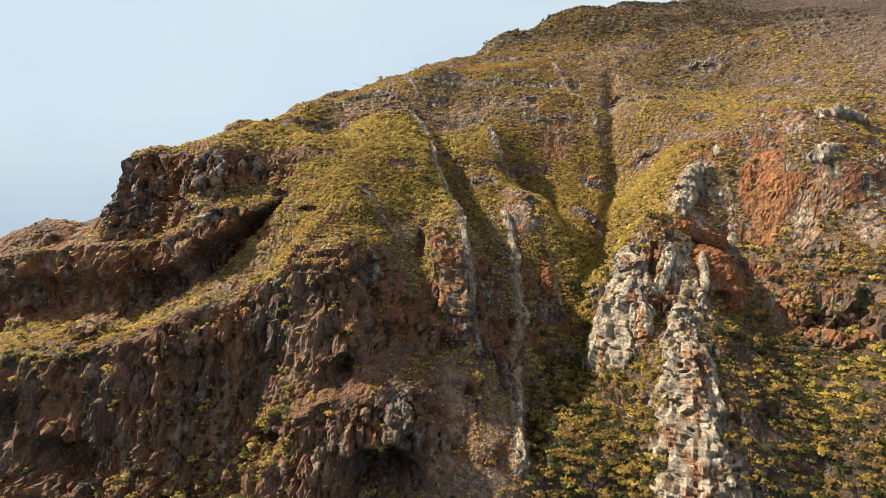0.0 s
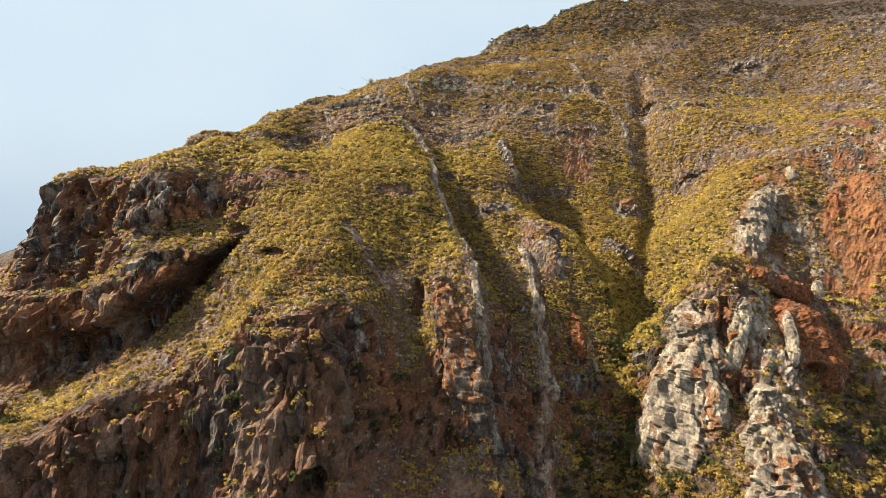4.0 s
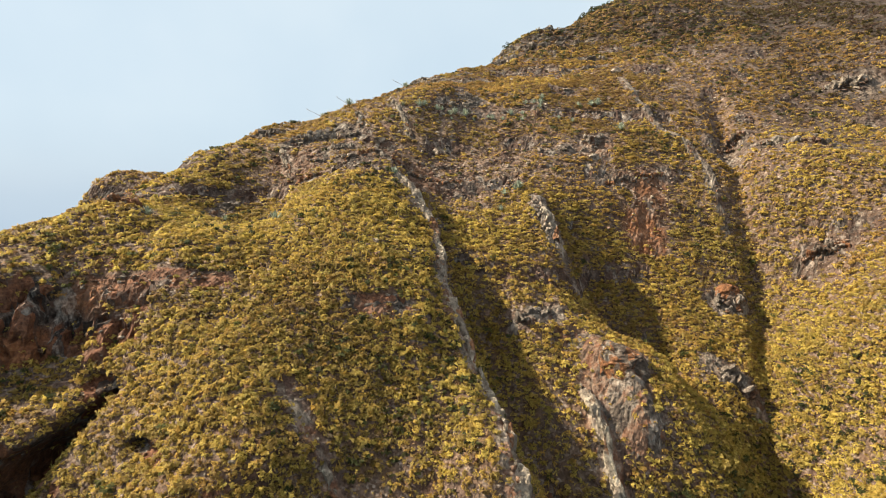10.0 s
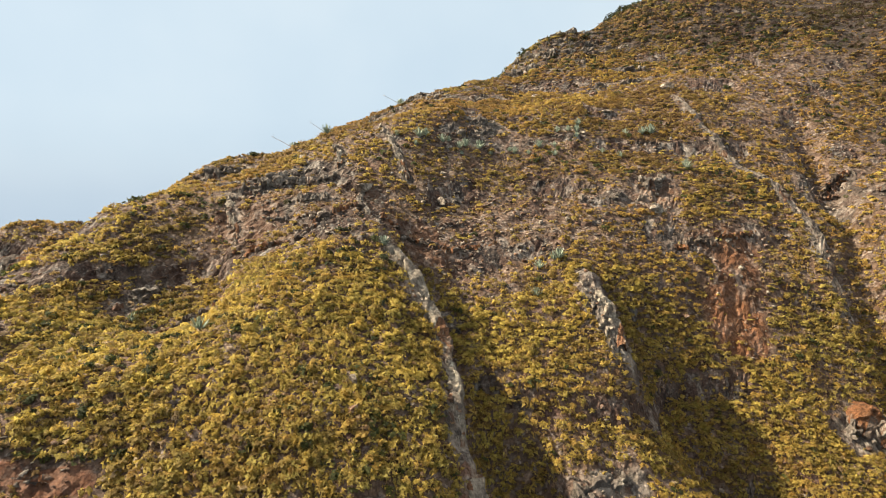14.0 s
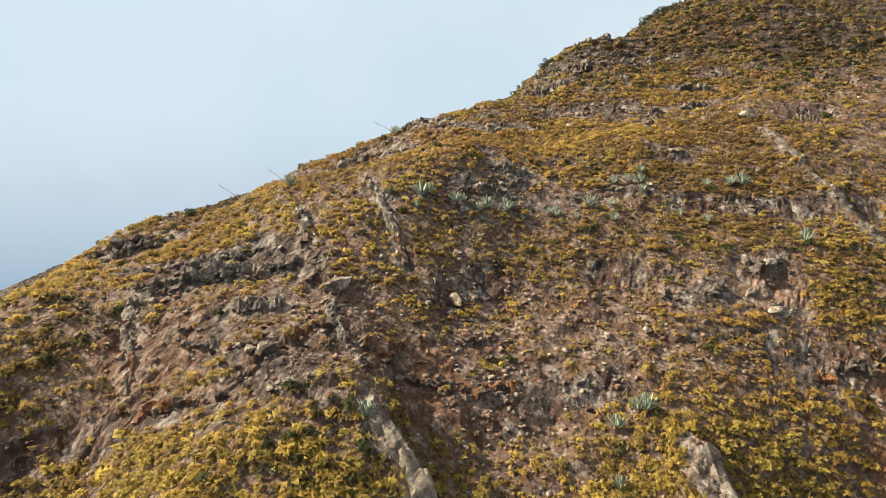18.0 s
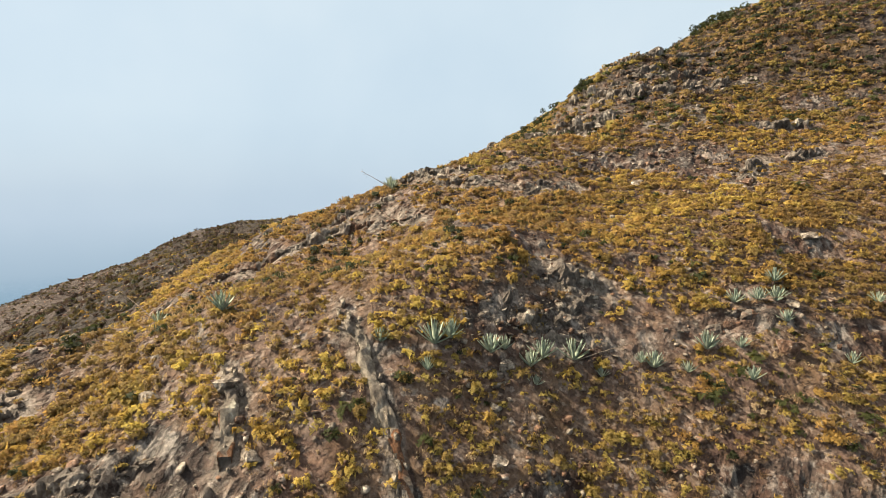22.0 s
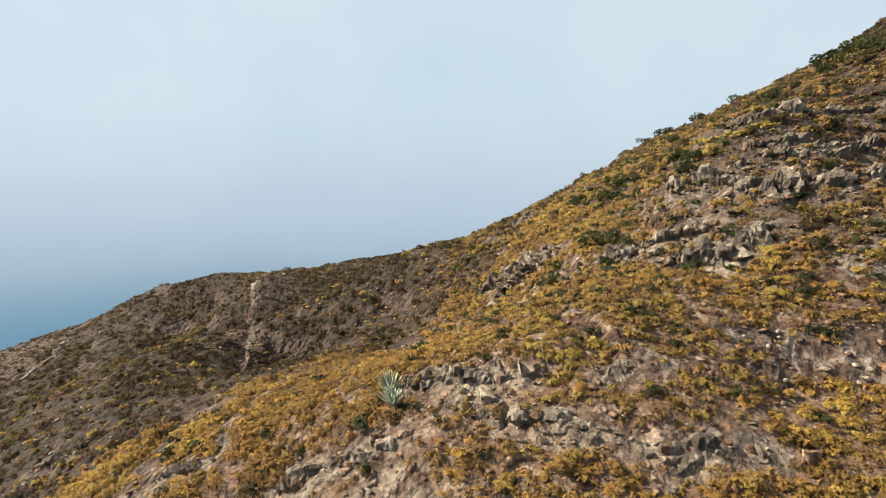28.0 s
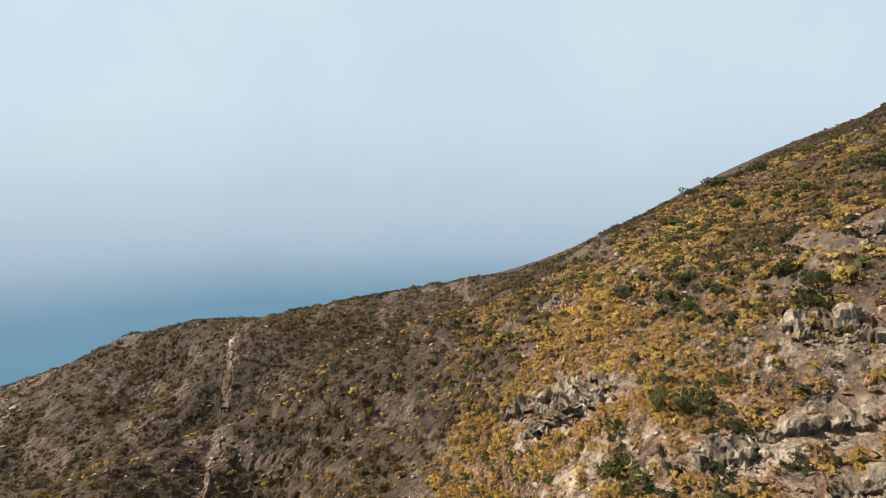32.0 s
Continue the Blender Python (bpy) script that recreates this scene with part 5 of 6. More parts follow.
def rock_mass(spine, seed, ribs=1.0, rough=1.0, holes=(), grain=0.30, face=(0.0, -0.9, 0.42)):
    """A closed mass round a spine of (x, y, z, half width, half depth), broken by joints; holes are (x, y, z, radius, depth)."""
    S = np.array(spine, float)
    length = np.concatenate([[0], np.cumsum(np.linalg.norm(np.diff(S[:, :3], axis=0), axis=1))])
    n = max(14, int((length[-1] + 2 * S[:, 3].mean()) / grain))
    m = max(16, int(2.6 * (S[:, 3].max() + S[:, 4].max()) / grain))
    u = (1 - np.cos(np.linspace(0, math.pi, n))) / 2 * 0.35 + np.linspace(0, 1, n) * 0.65
    C = np.stack([np.interp(u * length[-1], length, S[:, k]) for k in range(5)], axis=1)
    soft = np.ones(9) / 9
    for k in range(5):
        pad = np.pad(C[:, k], 4, mode="reflect", reflect_type="odd")
        C[:, k] = np.convolve(pad, soft, "valid")
    run = np.gradient(C[:, :3], axis=0)
    run /= np.linalg.norm(run, axis=1, keepdims=True)
    front = np.array(face) - run * (run @ np.array(face))[:, None]
    front /= np.linalg.norm(front, axis=1, keepdims=True)
    side = np.cross(run, front)
    end = (1 - np.abs(2 * u - 1) ** 5) ** 0.5
    a = np.linspace(0, math.tau, m, endpoint=False)
    ca, sa = np.sign(np.cos(a)) * np.abs(np.cos(a)) ** 0.75, np.sign(np.sin(a)) * np.abs(np.sin(a)) ** 0.75
    way = side[:, None] * ca[None, :, None] + front[:, None] * sa[None, :, None]
    P = C[:, None, :3] + end[:, None, None] * (side[:, None] * ca[None, :, None] * C[:, 3][:, None, None] + front[:, None] * sa[None, :, None] * C[:, 4][:, None, None])
    way /= np.linalg.norm(way, axis=2, keepdims=True)
    P = broken(P, way, ribs, rough, seed)
    for hx, hy, hz, r, deep in holes:
        d = (P[..., 0] - hx) ** 2 + (P[..., 2] - hz) ** 2 + 0.3 * (P[..., 1] - hy) ** 2
        P[..., 1] += deep * np.exp(-(d / (r * r)) ** 2)
    k = np.arange(n - 1)[:, None] * m
    j = np.arange(m)[None, :]
    F = np.stack([k + j, k + (j + 1) % m, k + m + (j + 1) % m, k + m + j], axis=2).reshape(-1, 4)
    normal = np.cross(np.roll(P, -1, axis=1) - np.roll(P, 1, axis=1), np.gradient(P, axis=0))
    normal /= np.linalg.norm(normal, axis=2, keepdims=True) + 1e-9
    good = (np.abs(normal[..., 2]) > 0.42) & (P[..., 2] > C[:, None, 2])
    CRAG_SPOTS.append(P[good])
    return P.reshape(-1, 3), F


def dyke_fin(line, wide, tall, seed):
    """A thin broken wall of rock that follows the ground, its crest stepped block by block."""
    pts = np.array([between(line, k / 400) for k in range(401)])
    run = np.concatenate([[0], np.cumsum(np.hypot(*np.diff(pts, axis=0).T))])
    n, m = int(run[-1] / 0.22), 22
    d = np.linspace(0, run[-1], n)
    x, y = np.interp(d, run, pts[:, 0]), np.interp(d, run, pts[:, 1])
    z = np.array([ground_at(a, b) for a, b in zip(x, y)])
    z = np.convolve(np.pad(z, 6, mode="edge"), np.ones(13) / 13, "valid")
    r = np.random.default_rng(seed)
    cuts = np.cumsum(r.uniform(0.7, 2.4, int(run[-1]) + 4))
    level = r.uniform(0.15, 1.0, len(cuts) + 1) ** 0.8
    which = np.searchsorted(cuts, d)
    h = tall * level[which] * np.interp(d, [0, 2, run[-1] - 2, run[-1]], [0.3, 1, 1, 0.3])
    w = wide * (0.7 + 0.6 * r.random(len(cuts) + 1))[which]
    shift = wide * 0.35 * r.normal(size=len(cuts) + 1)[which]
    tx, ty = np.gradient(x), np.gradient(y)
    tl = np.hypot(tx, ty)
    nx, ny = -ty / tl, tx / tl
    a = np.linspace(0, math.tau, m, endpoint=False)
    ca, sa = np.sign(np.cos(a)) * np.abs(np.cos(a)) ** 0.45, np.sign(np.sin(a)) * np.abs(np.sin(a)) ** 0.5
    off = shift[:, None] + w[:, None] * ca[None]
    P = np.stack([x[:, None] + nx[:, None] * off, y[:, None] + ny[:, None] * off, z[:, None] + np.where(sa > 0, h[:, None] * sa[None], 1.6 * sa[None])], axis=2)
    way = np.stack([nx[:, None] * ca[None], ny[:, None] * ca[None], np.broadcast_to(sa[None], (n, m))], axis=2)
    P = broken(P, way / np.linalg.norm(way, axis=2, keepdims=True), 0.25, 0.45, seed)
    k, j = np.arange(n - 1)[:, None] * m, np.arange(m)[None, :]
    F = np.stack([k + j, k + m + j, k + m + (j + 1) % m, k + (j + 1) % m], axis=2).reshape(-1, 4)
    return P.reshape(-1, 3), F


def rock_row(name, line, count, size, tall, stone, label, group, wide):
    """A dyke or ledge of rock along a plan line, bedded in the slope, with broken blocks on and beside it."""
    x0, y0 = between(line, 0.5)
    root = tagged(new(name), label, "rock", group)
    z0 = ground_at(x0, y0)
    root.location = (x0, y0, z0)
    wall = group == "rock dykes"
    seed = 1000 + int(abs(x0) * 13 + y0 * 7)
    if wall:
        v, f = dyke_fin(line, min(0.36 * size + 0.2 * wide, 0.5), min(0.5 * size * tall, 1.0), seed)
        part("wall", mesh_of("wall", v - np.array((x0, y0, z0)), f, CRAG_PALE if stone == "pale" else CRAG_GREY), root, Matrix())
    else:
        spine = []
        for k in range(9):
            x, y = between(line, k / 8)
            b = size * (0.45 + 0.5 * float(rough_field(np.array([x / 2.0]), np.array([y / 2.0]), 0, 2, 151)[0])) * (0.5 if k in (0, 8) else 1.0)
            spine.append((x, y + 0.3, ground_at(x, y) - 0.1, b * (0.7 + 0.5 * wide), b * 0.8))
        v, f = rock_mass(spine, seed, -0.9 * size, 0.8 * size, (), 0.26 if y0 < 130 else 0.17, (0.0, -0.96, 0.28))
        part("ledge", mesh_of("ledge", v - np.array((x0, y0, z0)), f, CRAG_MIXED if stone == "rust" else CRAG_GREY), root, Matrix())
    count = int(count * (1.3 if wall else 0.95))
    for k in range(count):
        u = (k + dice.random()) / count
        x, y = between(line, u)
        loose = 0.15 + 1.3 * wide if wall else wide * 2.0
        x, y = x + dice.uniform(-loose, loose), y + dice.uniform(-loose, loose)
        s = size * dice.choice((0.3, 0.45, 0.6, 0.8) if wall else (0.25, 0.35, 0.5, 0.65, 0.85)) * 0.68
        h = s * tall * dice.uniform(0.7, 1.3)
        x1, y1 = between(line, min(u + 0.1, 1.0))
        x2, y2 = between(line, max(u - 0.1, 0.0))
        turn = math.degrees(math.atan2(y1 - y2, x1 - x2)) + dice.uniform(-25, 25)
        tip = 10 if wall else 17
        m = pose(x - x0, y - y0, ground_at(x, y) - z0 + h * 0.02, dice.uniform(-tip, tip), dice.uniform(-tip, tip), turn)
        part("rock_block", dice.choice(BLOCKS[stone]), root, m @ Matrix.Diagonal((s * 1.35, s * dice.uniform(0.75, 1.05), h * 1.2, 1)))
    return root


for row in ROCK_ROWS:
    rock_row(*row)

def crag(name, label, masses, mat, category="rock"):
    """One crag of one or more masses: (part name, material or None, spine, settings)."""
    x0, y0, z0 = masses[0][2][-1][:3]
    root = tagged(new(name), label, category, "crags")
    root.location = (x0, y0, z0)
    for k, (kind, own, spine, more) in enumerate(masses):
        v, f = rock_mass(spine, 600 + 19 * k + int(abs(x0) * 7), **more)
        part(kind, mesh_of(kind, v - np.array((x0, y0, z0)), f, own or mat), root, Matrix())
    return root


crag("rock_crag", "tall pale crag with horns, a rust-red dome and a ribbed foot", [
    ("buttress", None, [(36.0, 98.2, 291.0, 1.8, 2.0), (34.6, 96.6, 286.5, 3.4, 2.6), (33.4, 93.2, 279.0, 4.8, 3.0), (31.0, 90.4, 271.0, 5.4, 3.0), (29.8, 88.6, 265.0, 4.6, 2.6)], {"ribs": 1.1, "face": (-0.55, -0.75, 0.40)}),
    ("rib", None, [(41.6, 96.2, 291.0, 0.9, 1.4), (39.6, 93.6, 285.5, 1.2, 1.7), (37.8, 91.8, 281.0, 1.0, 1.3)], {"ribs": 0.5, "rough": 0.5, "grain": 0.24}),
    ("dome", CRAG_RUST, [(46.4, 97.6, 290.4, 2.4, 2.0), (49.0, 96.2, 286.0, 4.4, 3.4), (50.0, 95.0, 281.0, 4.8, 3.8), (50.0, 93.4, 276.5, 3.8, 2.8)], {"ribs": 0.5, "rough": 0.7, "holes": [(49.4, 91.5, 281.2, 1.5, 3.2), (44.6, 93.6, 287.4, 0.8, 1.6)]}),
    ("rib", None, [(46.8, 95.2, 289.6, 0.7, 1.0), (46.6, 93.0, 286.0, 0.8, 1.3), (45.6, 91.4, 282.5, 0.7, 1.0)], {"ribs": 0.3, "rough": 0.35, "grain": 0.22}),
    ("ledge", CRAG_RUST, [(43.0, 99.0, 294.6, 1.0, 1.4), (48.5, 100.4, 292.0, 1.7, 1.8), (55.0, 101.8, 289.4, 1.4, 1.6)], {"ribs": 0.4, "rough": 0.7}),
    ("horn", None, [(53.0, 109.2, 307.2, 0.9, 1.2), (51.0, 109.2, 303.4, 2.0, 1.9), (48.4, 106.4, 299.0, 2.1, 1.9), (45.6, 102.8, 295.2, 1.6, 1.5)], {"ribs": 0.9, "rough": 1.0, "grain": 0.25}),
    ("horn", None, [(56.6, 112.2, 310.4, 1.0, 1.1), (58.0, 110.6, 306.0, 1.3, 1.4), (57.0, 107.4, 301.6, 1.0, 1.2), (56.4, 104.4, 295.0, 0.7, 1.0), (56.0, 101.4, 288.6, 0.6, 0.9)], {"ribs": 0.5, "rough": 0.6, "grain": 0.25}),
    ("foot", None, [(41.0, 89.6, 281.0, 1.2, 1.6), (40.0, 85.0, 275.0, 3.2, 2.8), (38.8, 81.4, 269.0, 5.0, 3.4), (37.0, 76.4, 262.0, 5.4, 3.6), (35.0, 71.4, 254.0, 5.2, 3.6), (33.5, 66.0, 246.0, 4.6, 3.2)], {"ribs": 1.2, "rough": 1.2, "grain": 0.34, "holes": [(36.2, 79.5, 267.4, 1.2, 1.6)], "face": (-0.4, -0.82, 0.42)}),
], CRAG_PALE)
crag("rock_cliff", "ochre-red cliff face with a dark hollow and pale edges", [
    ("face", None, [(63.4, 107.4, 307.0, 3.0, 1.8), (62.6, 106.2, 299.5, 3.8, 2.2), (61.8, 104.6, 292.5, 3.6, 2.4), (60.6, 100.4, 286.6, 2.8, 2.0)], {"ribs": 0.6, "rough": 0.8, "holes": [(61.6, 102.0, 292.0, 1.5, 2.6)]}),
    ("rib", CRAG_PALE, [(67.2, 104.0, 306.0, 1.0, 1.2), (67.4, 102.8, 301.0, 1.3, 1.3), (66.2, 100.6, 294.0, 1.1, 1.2)], {"ribs": 0.5, "rough": 0.6}),
], CRAG_RUST)
crag("rock_crag", "lichen-grey crag standing on the slope", [
    ("block", None, [(69.4, 103.6, 305.8, 1.4, 1.4), (73.0, 103.6, 307.4, 1.9, 1.6), (78.0, 104.0, 308.2, 1.5, 1.5)], {"ribs": 0.9}),
    ("block", None, [(80.4, 102.6, 306.6, 1.2, 1.2), (84.0, 102.2, 305.6, 1.3, 1.3)], {"ribs": 0.7}),
], CRAG_PALE)
crag("rock_crag", "low pale outcrop on the upper slope", [
    ("block", None, [(71.5, 108.8, 312.6, 0.9, 1.1), (77.0, 111.0, 315.4, 1.4, 1.3), (83.5, 113.6, 317.4, 1.3, 1.3), (91.0, 114.4, 314.6, 1.2, 1.2)], {"ribs": 0.8}),
], CRAG_PALE)
crag("rock_band", "pale sunlit rock band with rust streaks across the slope", [
    ("band", None, [(58.6, 96.8, 281.6, 1.6, 1.3), (63.0, 93.2, 281.0, 2.8, 1.8), (68.6, 91.4, 281.6, 3.0, 1.9), (75.0, 89.4, 283.0, 2.8, 1.8), (82.0, 88.0, 284.0, 2.4, 1.7)], {"ribs": 1.0}),
    ("band", None, [(62.6, 89.4, 275.8, 0.9, 1.1), (66.6, 86.0, 275.2, 1.3, 1.3), (72.0, 83.6, 276.6, 1.3, 1.3)], {"ribs": 0.8}),
    ("band", None, [(65.0, 96.0, 288.6, 0.5, 0.8), (71.0, 95.0, 290.4, 0.8, 1.0), (77.0, 93.6, 290.8, 0.7, 0.9)], {"ribs": 0.6}),
], CRAG_MIXED)
crag("rock_crag", "rust-brown overhanging crag above the ravine", [
    ("brow", None, [(15.6, 117.6, 301.0, 1.4, 1.4), (17.2, 116.4, 297.6, 2.9, 2.2), (18.8, 115.6, 293.4, 2.9, 2.2), (20.4, 114.4, 289.4, 2.0, 1.6)], {"ribs": 0.4, "rough": 0.8, "holes": [(19.7, 113.2, 290.7, 1.5, 3.4)]}),
    ("slab", CRAG_RUST, [(18.6, 111.6, 289.0, 1.0, 1.0), (20.0, 108.6, 285.4, 1.6, 1.2), (21.6, 104.6, 279.4, 1.4, 1.1)], {"ribs": 0.4, "rough": 0.5}),
    ("rib", CRAG_PALE, [(21.0, 110.8, 286.6, 0.5, 0.8), (22.6, 106.6, 281.4, 0.6, 0.9), (24.2, 102.4, 276.0, 0.5, 0.8)], {"ribs": 0.3, "rough": 0.4, "grain": 0.24}),
], CRAG_MIXED)
crag("rock_crag", "brown and ochre rock face beside the narrow dyke", [
    ("face", None, [(-1.2, 99.4, 294.0, 1.0, 1.4), (0.2, 94.2, 289.0, 2.4, 2.0), (1.8, 91.0, 282.6, 2.8, 2.4), (3.4, 89.0, 275.6, 2.9, 2.4), (4.6, 86.6, 268.6, 2.6, 2.2)], {"ribs": 0.9, "rough": 0.9}),
], CRAG_MIXED)
crag("rock_crag", "grey rock standing in the green hollow", [
    ("block", None, [(36.6, 132.6, 304.4, 1.2, 1.2), (38.0, 132.2, 302.2, 2.2, 1.5), (39.0, 131.4, 300.4, 1.6, 1.2)], {"ribs": 0.7, "rough": 0.7}),
], CRAG_MIXED)
crag("rock_crag", "dark rounded crag at the end of the shoulder", [
    ("block", None, [(-63.0, 155.6, 313.0, 1.8, 1.8), (-57.5, 151.4, 313.8, 2.8, 2.2), (-50.5, 148.2, 315.4, 2.0, 1.9), (-45.0, 147.4, 317.2, 1.1, 1.2)], {"ribs": 0.8, "grain": 0.4}),
], CRAG_MIXED)


# tufts that have rooted on the ledges of the crags
spots = np.concatenate(CRAG_SPOTS)
r = np.random.default_rng(733)
for name, mat, count, label in (("crag_tufts", SHRUB_OLIVE, 700, "olive tufts rooted on ledges of the crags"), ("crag_dry_tufts", SHRUB_DRY, 350, "dry brown tufts rooted on ledges of the crags")):
    pos = spots[r.choice(len(spots), count)]
    pos = pos[rough_field(pos[:, 0] / 3, pos[:, 1] / 3, pos[:, 2] / 3, 2, 741) > 0.48]
    soup(name, grow(pos, r, FINE, 0.4, 1.2, zone_tint(14.0, 745, 0.6)), mat, label, "shrubs")

# single boulders
BOULDERS = [rough_stone("boulder", mat, 6, 400 + k) for k, mat in enumerate((ROCK_GREY, ROCK_RUST, ROCK_GREY, ROCK_GREY, ROCK_RUST, ROCK_GREY))]
MARKED = [(-2.6, 148.1, 1.6), (-11.6, 145.6, 2.2), (24.5, 149.9, 1.8), (22.7, 146.2, 1.6), (14.5, 148.4, 1.2), (-15.2, 139.1, 1.3), (33.8, 169.8, 2.3), (14.1, 174.6, 1.3),
          (9.8, 174.5, 1.2), (-4.0, 179.1, 1.3), (-15.8, 153.1, 1.5), (15.4, 155.8, 1.5), (-20.3, 154.0, 1.1), (-6.4, 158.2, 0.9), (23.2, 173.1, 1.2)]
for x, y, s in MARKED:
    ob = new("boulder", dice.choice(BOULDERS[:4]))
    ob.matrix_basis = pose(x, y, ground_at(x, y) + 0.1 * s, 0, 0, dice.uniform(0, 360)) @ Matrix.Diagonal((s, s * 0.9, s, 1))
    tagged(ob, "large weathered grey boulder bedded in the slope", "boulder", "boulders")
pos, nor, rk, r = scatter(190, bare_cover, 431)
for p in pos:
    k = dice.randrange(6)
    s = dice.uniform(0.5, 1.25)
    ob = new("boulder", BOULDERS[k])
    ob.matrix_basis = pose(p[0], p[1], p[2] + 0.08 * s, dice.uniform(-20, 20), dice.uniform(-20, 20), dice.uniform(0, 360)) @ Matrix.Diagonal((s, s, s * 0.9, 1))
    tagged(ob, "rust-brown boulder half buried in soil" if k == 4 else "grey boulder half buried in soil", "boulder", "boulders")


# agaves: stiff grey-green leaves in a rosette, some with a dead flower stalk
def blade(tint):
    v, f = [], []
    for k in range(7):
        u = k / 6
        w = 0.070 * (0.55 + 1.5 * u * (1 - u) ** 0.6) * (1 - u ** 3) + 0.004
        x, z = 1.0 * u, 0.25 * u * u - 0.10 * u ** 3
        v += [(x, -w, z + 0.035), (x, 0, z), (x, w, z + 0.035), (x, 0, z - 0.03 * (1 - u))]
    for k in range(6):
        for a in range(4):
            b = (a + 1) % 4
            f.append((4 * k + a, 4 * k + b, 4 * k + 4 + b, 4 * k + 4 + a))
    return mesh_of("leaf", v, f, AGAVE, True, tint)


BLADES = [blade(t) for t in (0.1, 0.4, 0.65, 0.9)]


def rod(name, length, r0, r1, mat, sides=7, bend=0.0):
    v, f = [], []
    for k in range(9):
        u = k / 8
        r = r0 + (r1 - r0) * u
        for a in range(sides):
            v.append((r * math.cos(a * math.tau / sides) + bend * u * u, r * math.sin(a * math.tau / sides), length * u))
    for k in range(8):
        for a in range(sides):
            b = (a + 1) % sides
            f.append((k * sides + a, k * sides + b, (k + 1) * sides + b, (k + 1) * sides + a))
    f.append(tuple(8 * sides + a for a in range(sides)))
    return mesh_of(name, v, f, mat, True)


STALK = rod("flower_stalk", 5.0, 0.055, 0.02, WOOD, 7, 0.3)
TWIG = rod("twig", 0.5, 0.015, 0.006, WOOD, 5, 0.1)


def agave(x, y, size, leaves=22, stalk=None):
    root = tagged(new("agave"), "grey-green agave rosette with a leaning dead flower stalk" if stalk else "grey-green agave rosette among dry shrubs", "agave", "agaves on the slope")
    root.location = (x, y, ground_at(x, y) - 0.05)
    for k in range(leaves):
        rise = 22 + 62 * (k / leaves) ** 0.9 + dice.uniform(-7, 7)
        s = size * dice.uniform(0.45, 0.58)
        part("leaf", dice.choice(BLADES), root, pose(0, 0, 0.08 * size, 0, -rise, k * 137.5 + dice.uniform(-14, 14)) @ Matrix.Diagonal((s, s, s, 1)))
    if stalk:
        lean, way, s = stalk
        pole = part("flower_stalk", STALK, root, pose(0, 0, 0.1, 0, 0, way) @ pose(0, 0, 0, 0, lean, 0) @ Matrix.Diagonal((s, s, s, 1)), "dry brown leaning flower stalk")
        for k in range(5):
            part("twig", TWIG, pole, pose(0.3 * (0.7 + 0.06 * k) ** 2, 0, 3.4 + 0.32 * k, dice.uniform(40, 60), 0, k * 72))
    return root


SHELF = [(-18.2, 158.9, 2.3, (55, 150, 0.7)), (-5.3, 154.4, 2.4, None), (-4.4, 154.8, 1.9, None), (-2.2, 154.6, 1.9, None), (-1.4, 154.9, 1.4, None), (0.8, 155.2, 2.1, None), (0.0, 154.6, 1.7, None),
         (2.7, 155.6, 2.3, (74, 10, 0.75)), (7.5, 155.9, 1.8, None)] + [(6.8, 156.0, 1.3, None), (10.9, 156.4, 2.0, None), (16.6, 158.8, 1.8, None), (15.4, 158.7, 1.7, None), (13.9, 158.8, 1.6, (70, -60, 0.7))]
SPREAD = [(12.9, 156.3, 1.3, None), (-8.2, 154.4, 1.5, None), (-5.7, 153.4, 1.4, None), (0.2, 154.1, 1.2, None), (12.6, 154.5, 1.5, None), (16.2, 157.2, 1.5, None), (9.3, 155.4, 1.2, None),
         (-8.9, 180.8, 2.0, (58, 160, 0.8)), (17.1, 159.8, 1.7, None), (27.1, 158.7, 2.4, None), (26.0, 159.0, 1.9, None), (21.5, 154.8, 1.6, None), (29.2, 152.2, 2.2, None), (9.8, 139.7, 2.2, (35, 150, 0.7)),
         (23.7, 159.2, 1.5, None), (-36.0, 122.5, 2.0, None), (-22.5, 126.2, 2.1, (4, 0, 0.6)), (7.6, 139.2, 1.8, (50, 150, 0.8)), (9.4, 140.2, 1.9, None), (6.7, 135.8, 1.7, (40, 150, 0.75)), (-8.4, 134.9, 1.9, None)]
OTHERS = [(-9.2, 182.6, 2.2, None), (-30.5, 131, 1.6, None), (-23.8, 162.4, 1.6, (62, 150, 0.9)), (19.4, 155.8, 1.4, None), (4.2, 155.2, 1.2, None)]
for x, y, size, stalk in SHELF + SPREAD + OTHERS:
    agave(x, y, size, 34 if size > 1.6 else 24, stalk)


# palms in the ravine
def frond():
    v, f = [], []
    for k in range(13):
        u = k / 12
        x, z = 2.9 * u, 1.3 * u - 1.7 * u * u
        long = 0.62 * math.sin(math.pi * (0.12 + 0.85 * u)) + 0.03
        for side in (-1, 1):
            b = len(v)
            v += [(x, side * 0.02, z), (x + 0.13, side * 0.02, z), (x + 0.34, side * long, z - 0.22 * long), (x + 0.28, side * long, z - 0.22 * long)]
            f.append((b, b + 1, b + 2, b + 3) if side > 0 else (b + 3, b + 2, b + 1, b))
        if k < 12:
            b, u2 = len(v), (k + 1) / 12
            x2, z2 = 2.9 * u2, 1.3 * u2 - 1.7 * u2 * u2
            v += [(x, -0.03, z), (x, 0.03, z), (x2, 0.02, z2), (x2, -0.02, z2)]
            f.append((b, b + 1, b + 2, b + 3))
    return mesh_of("frond", v, f, SHRUB_DARK, False, 0.85)


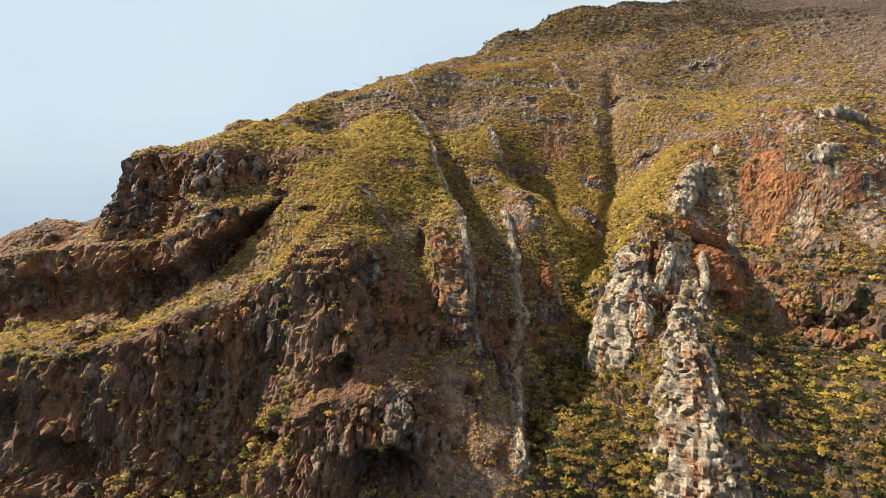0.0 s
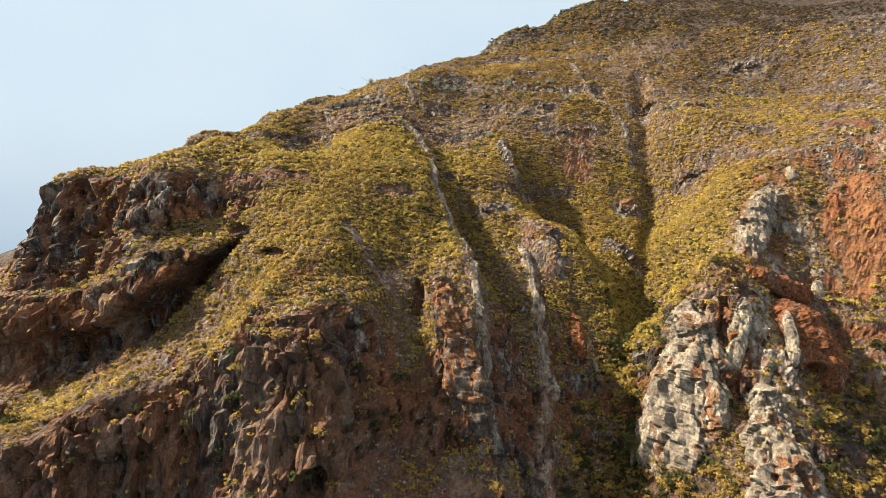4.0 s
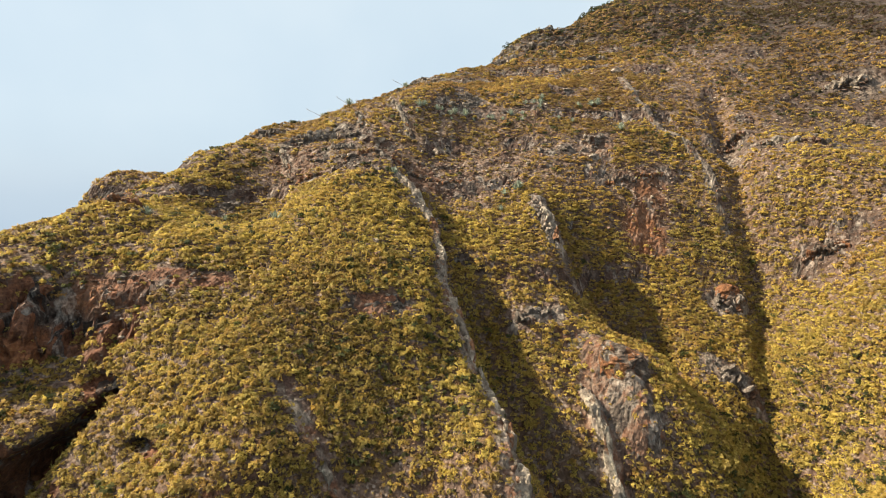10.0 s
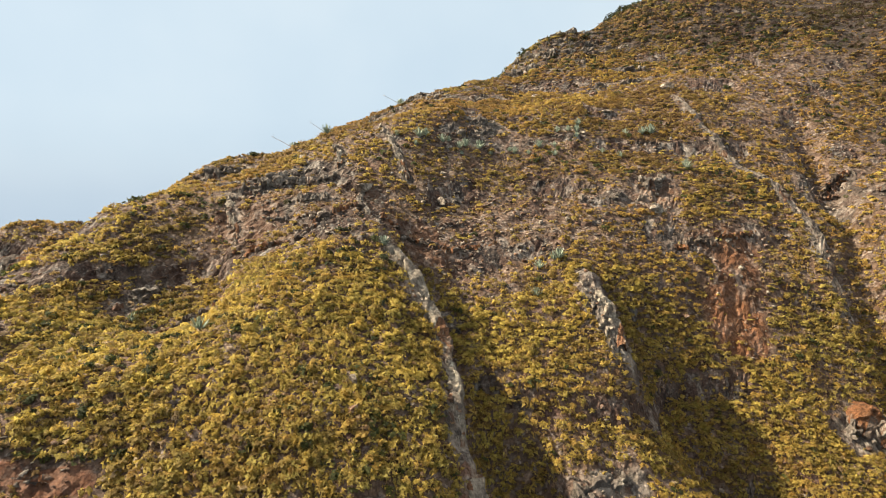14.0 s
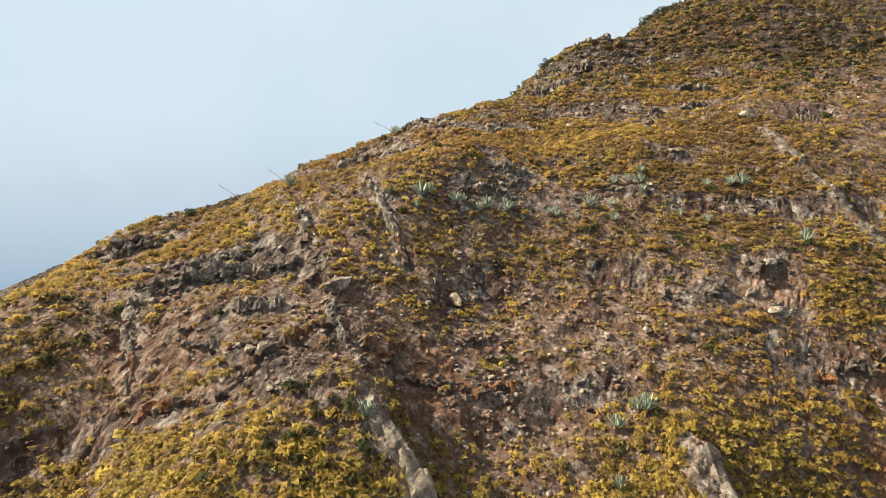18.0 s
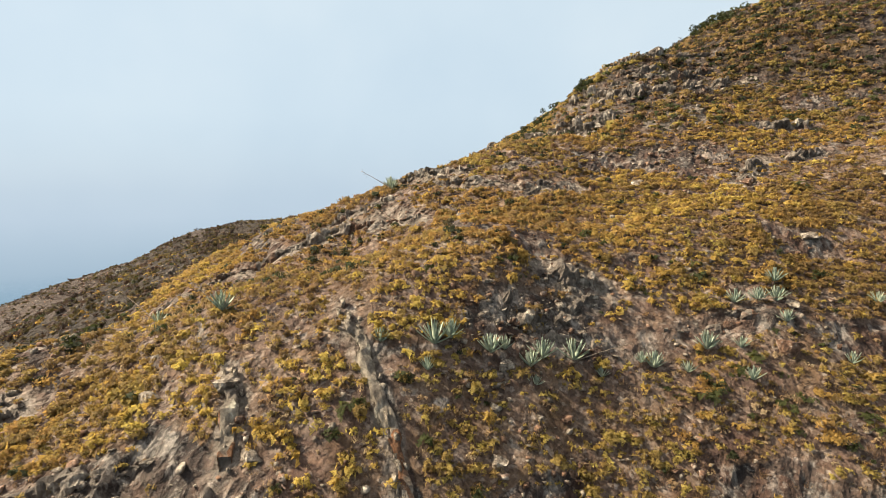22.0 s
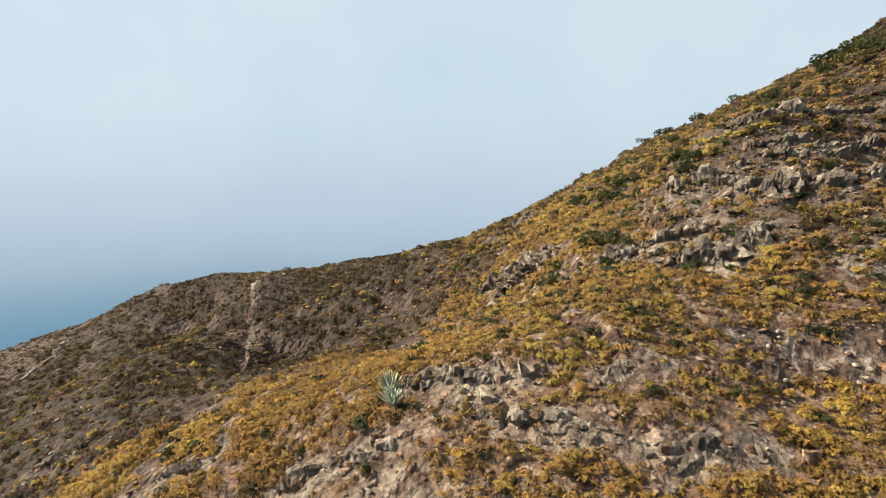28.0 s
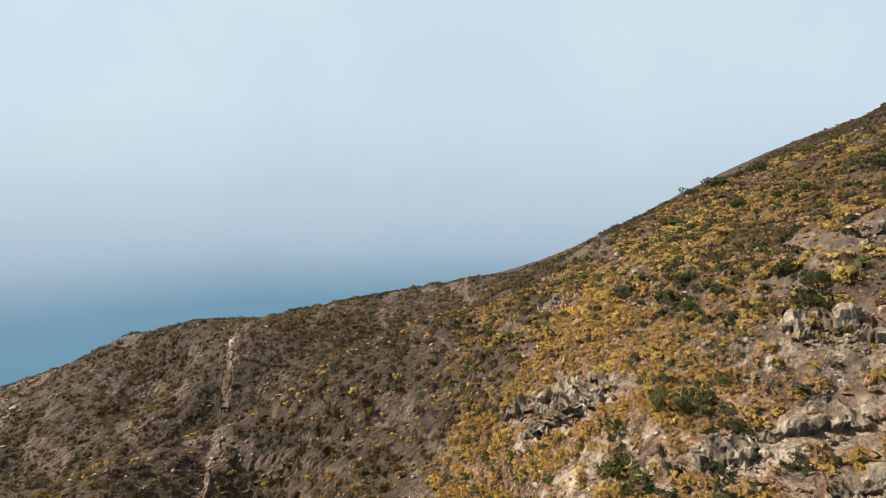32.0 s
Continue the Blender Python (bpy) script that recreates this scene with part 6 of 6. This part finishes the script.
FROND = frond()
PALM_TRUNK = rod("trunk", 3.6, 0.32, 0.26, WOOD, 10, 0.15)
for x, y, s in ((25.4, 92.6, 0.9), (39.8, 64.5, 1.05), (45.2, 65.5, 1.0), (50.5, 66.0, 0.9)):
    root = tagged(new("palm_tree"), "date palm with arching green fronds in the ravine", "palm tree", "palms in the ravine")
    root.matrix_basis = pose(x, y, ground_at(x, y) - 0.1, 0, 0, dice.uniform(0, 360)) @ Matrix.Diagonal((s, s, s, 1))
    part("trunk", PALM_TRUNK, root, Matrix(), "grey-brown ringed trunk")
    for k in range(26):
        part("frond", FROND, root, pose(0.15, 0, 3.5, 0, 40 - 95 * (k / 26) ** 0.9 + dice.uniform(-6, 6), k * 137.5))


# dark wind-shaped trees and tall bushes along the crest
def crown(seed, leaves=460):
    r = np.random.default_rng(seed)
    v, f = [], []
    lobes = [(r.normal(size=3) * (0.55, 0.55, 0.2) + (0, 0, 0.75), r.uniform(0.32, 0.52)) for k in range(8)]
    for k in range(leaves):
        c0, rad = lobes[k % 8]
        w = r.normal(size=3)
        w /= np.linalg.norm(w)
        c = c0 + w * rad * r.uniform(0.7, 1.05)
        a = np.cross(w, r.normal(size=3))
        a /= np.linalg.norm(a)
        t = np.cross(a, w) + w * r.uniform(0, 0.5)
        s = r.uniform(0.06, 0.13)
        b = len(v)
        v += [c - a * s, c + a * s, c + a * s * 0.5 + t * s * 1.8, c - a * s * 0.5 + t * s * 1.8]
        f.append((b, b + 1, b + 2, b + 3))
    return mesh_of("crown", v, f, SHRUB_DARK, False, r.uniform(0.2, 0.6))


CROWNS = [crown(500 + k) for k in range(5)]
BOLE = rod("trunk", 1.1, 0.09, 0.05, WOOD, 7, 0.15)
LIMB = rod("limb", 0.8, 0.045, 0.02, WOOD, 5, 0.15)
TREES = [(40.1, 211.5, 2.0), (42.2, 210.5, 2.3), (38.6, 213.0, 1.6), (34.6, 216.0, 1.6), (30.5, 220.0, 1.3), (27.8, 226.5, 1.5), (20.1, 226.0, 1.4), (23.5, 227.5, 1.2), (12.0, 217.5, 1.1), (41.5, 216, 2.2), (43, 213.5, 2.2)]
TREES += [(45.5, 214.5, 2.4), (33.0, 240.0, 2.0), (27.6, 243.0, 1.7), (30.3, 241.5, 1.5), (36.4, 236.0, 1.8), (40.0, 231.5, 1.8), (11.7, 240.5, 1.2), (21.0, 244.5, 1.3), (16.1, 199.5, 1.5), (17.2, 200.4, 1.4), (15.2, 213.2, 1.5),
         (13.6, 212.2, 1.4), (8.1, 199.2, 1.7), (9.4, 198.4, 1.5), (13.2, 208.0, 1.6), (14.6, 207.0, 1.4), (4.3, 197.4, 1.6), (9.7, 195.6, 1.3), (17.1, 203.0, 1.2), (29.7, 222.4, 1.4), (5.2, 201.5, 1.2), (47, 236, 2.0), (50, 233, 2.0)]
for x, y, s in TREES:
    root = tagged(new("tree"), "dark evergreen shrub tree bent by wind near the crest", "tree", "trees near the crest")
    root.matrix_basis = pose(x, y, ground_at(x, y) - 0.3 * s, dice.uniform(-6, 6), dice.uniform(-2, 12), dice.uniform(0, 360)) @ Matrix.Diagonal((s * 0.72, s * 0.72, s * 0.62, 1))
    part("trunk", BOLE, root, Matrix())
    for k in range(3):
        part("limb", LIMB, root, pose(0.05, 0, 0.6, 35, 0, k * 120))
    part("crown", dice.choice(CROWNS), root, pose(0, 0, 0, 0, 0, dice.uniform(0, 360)))
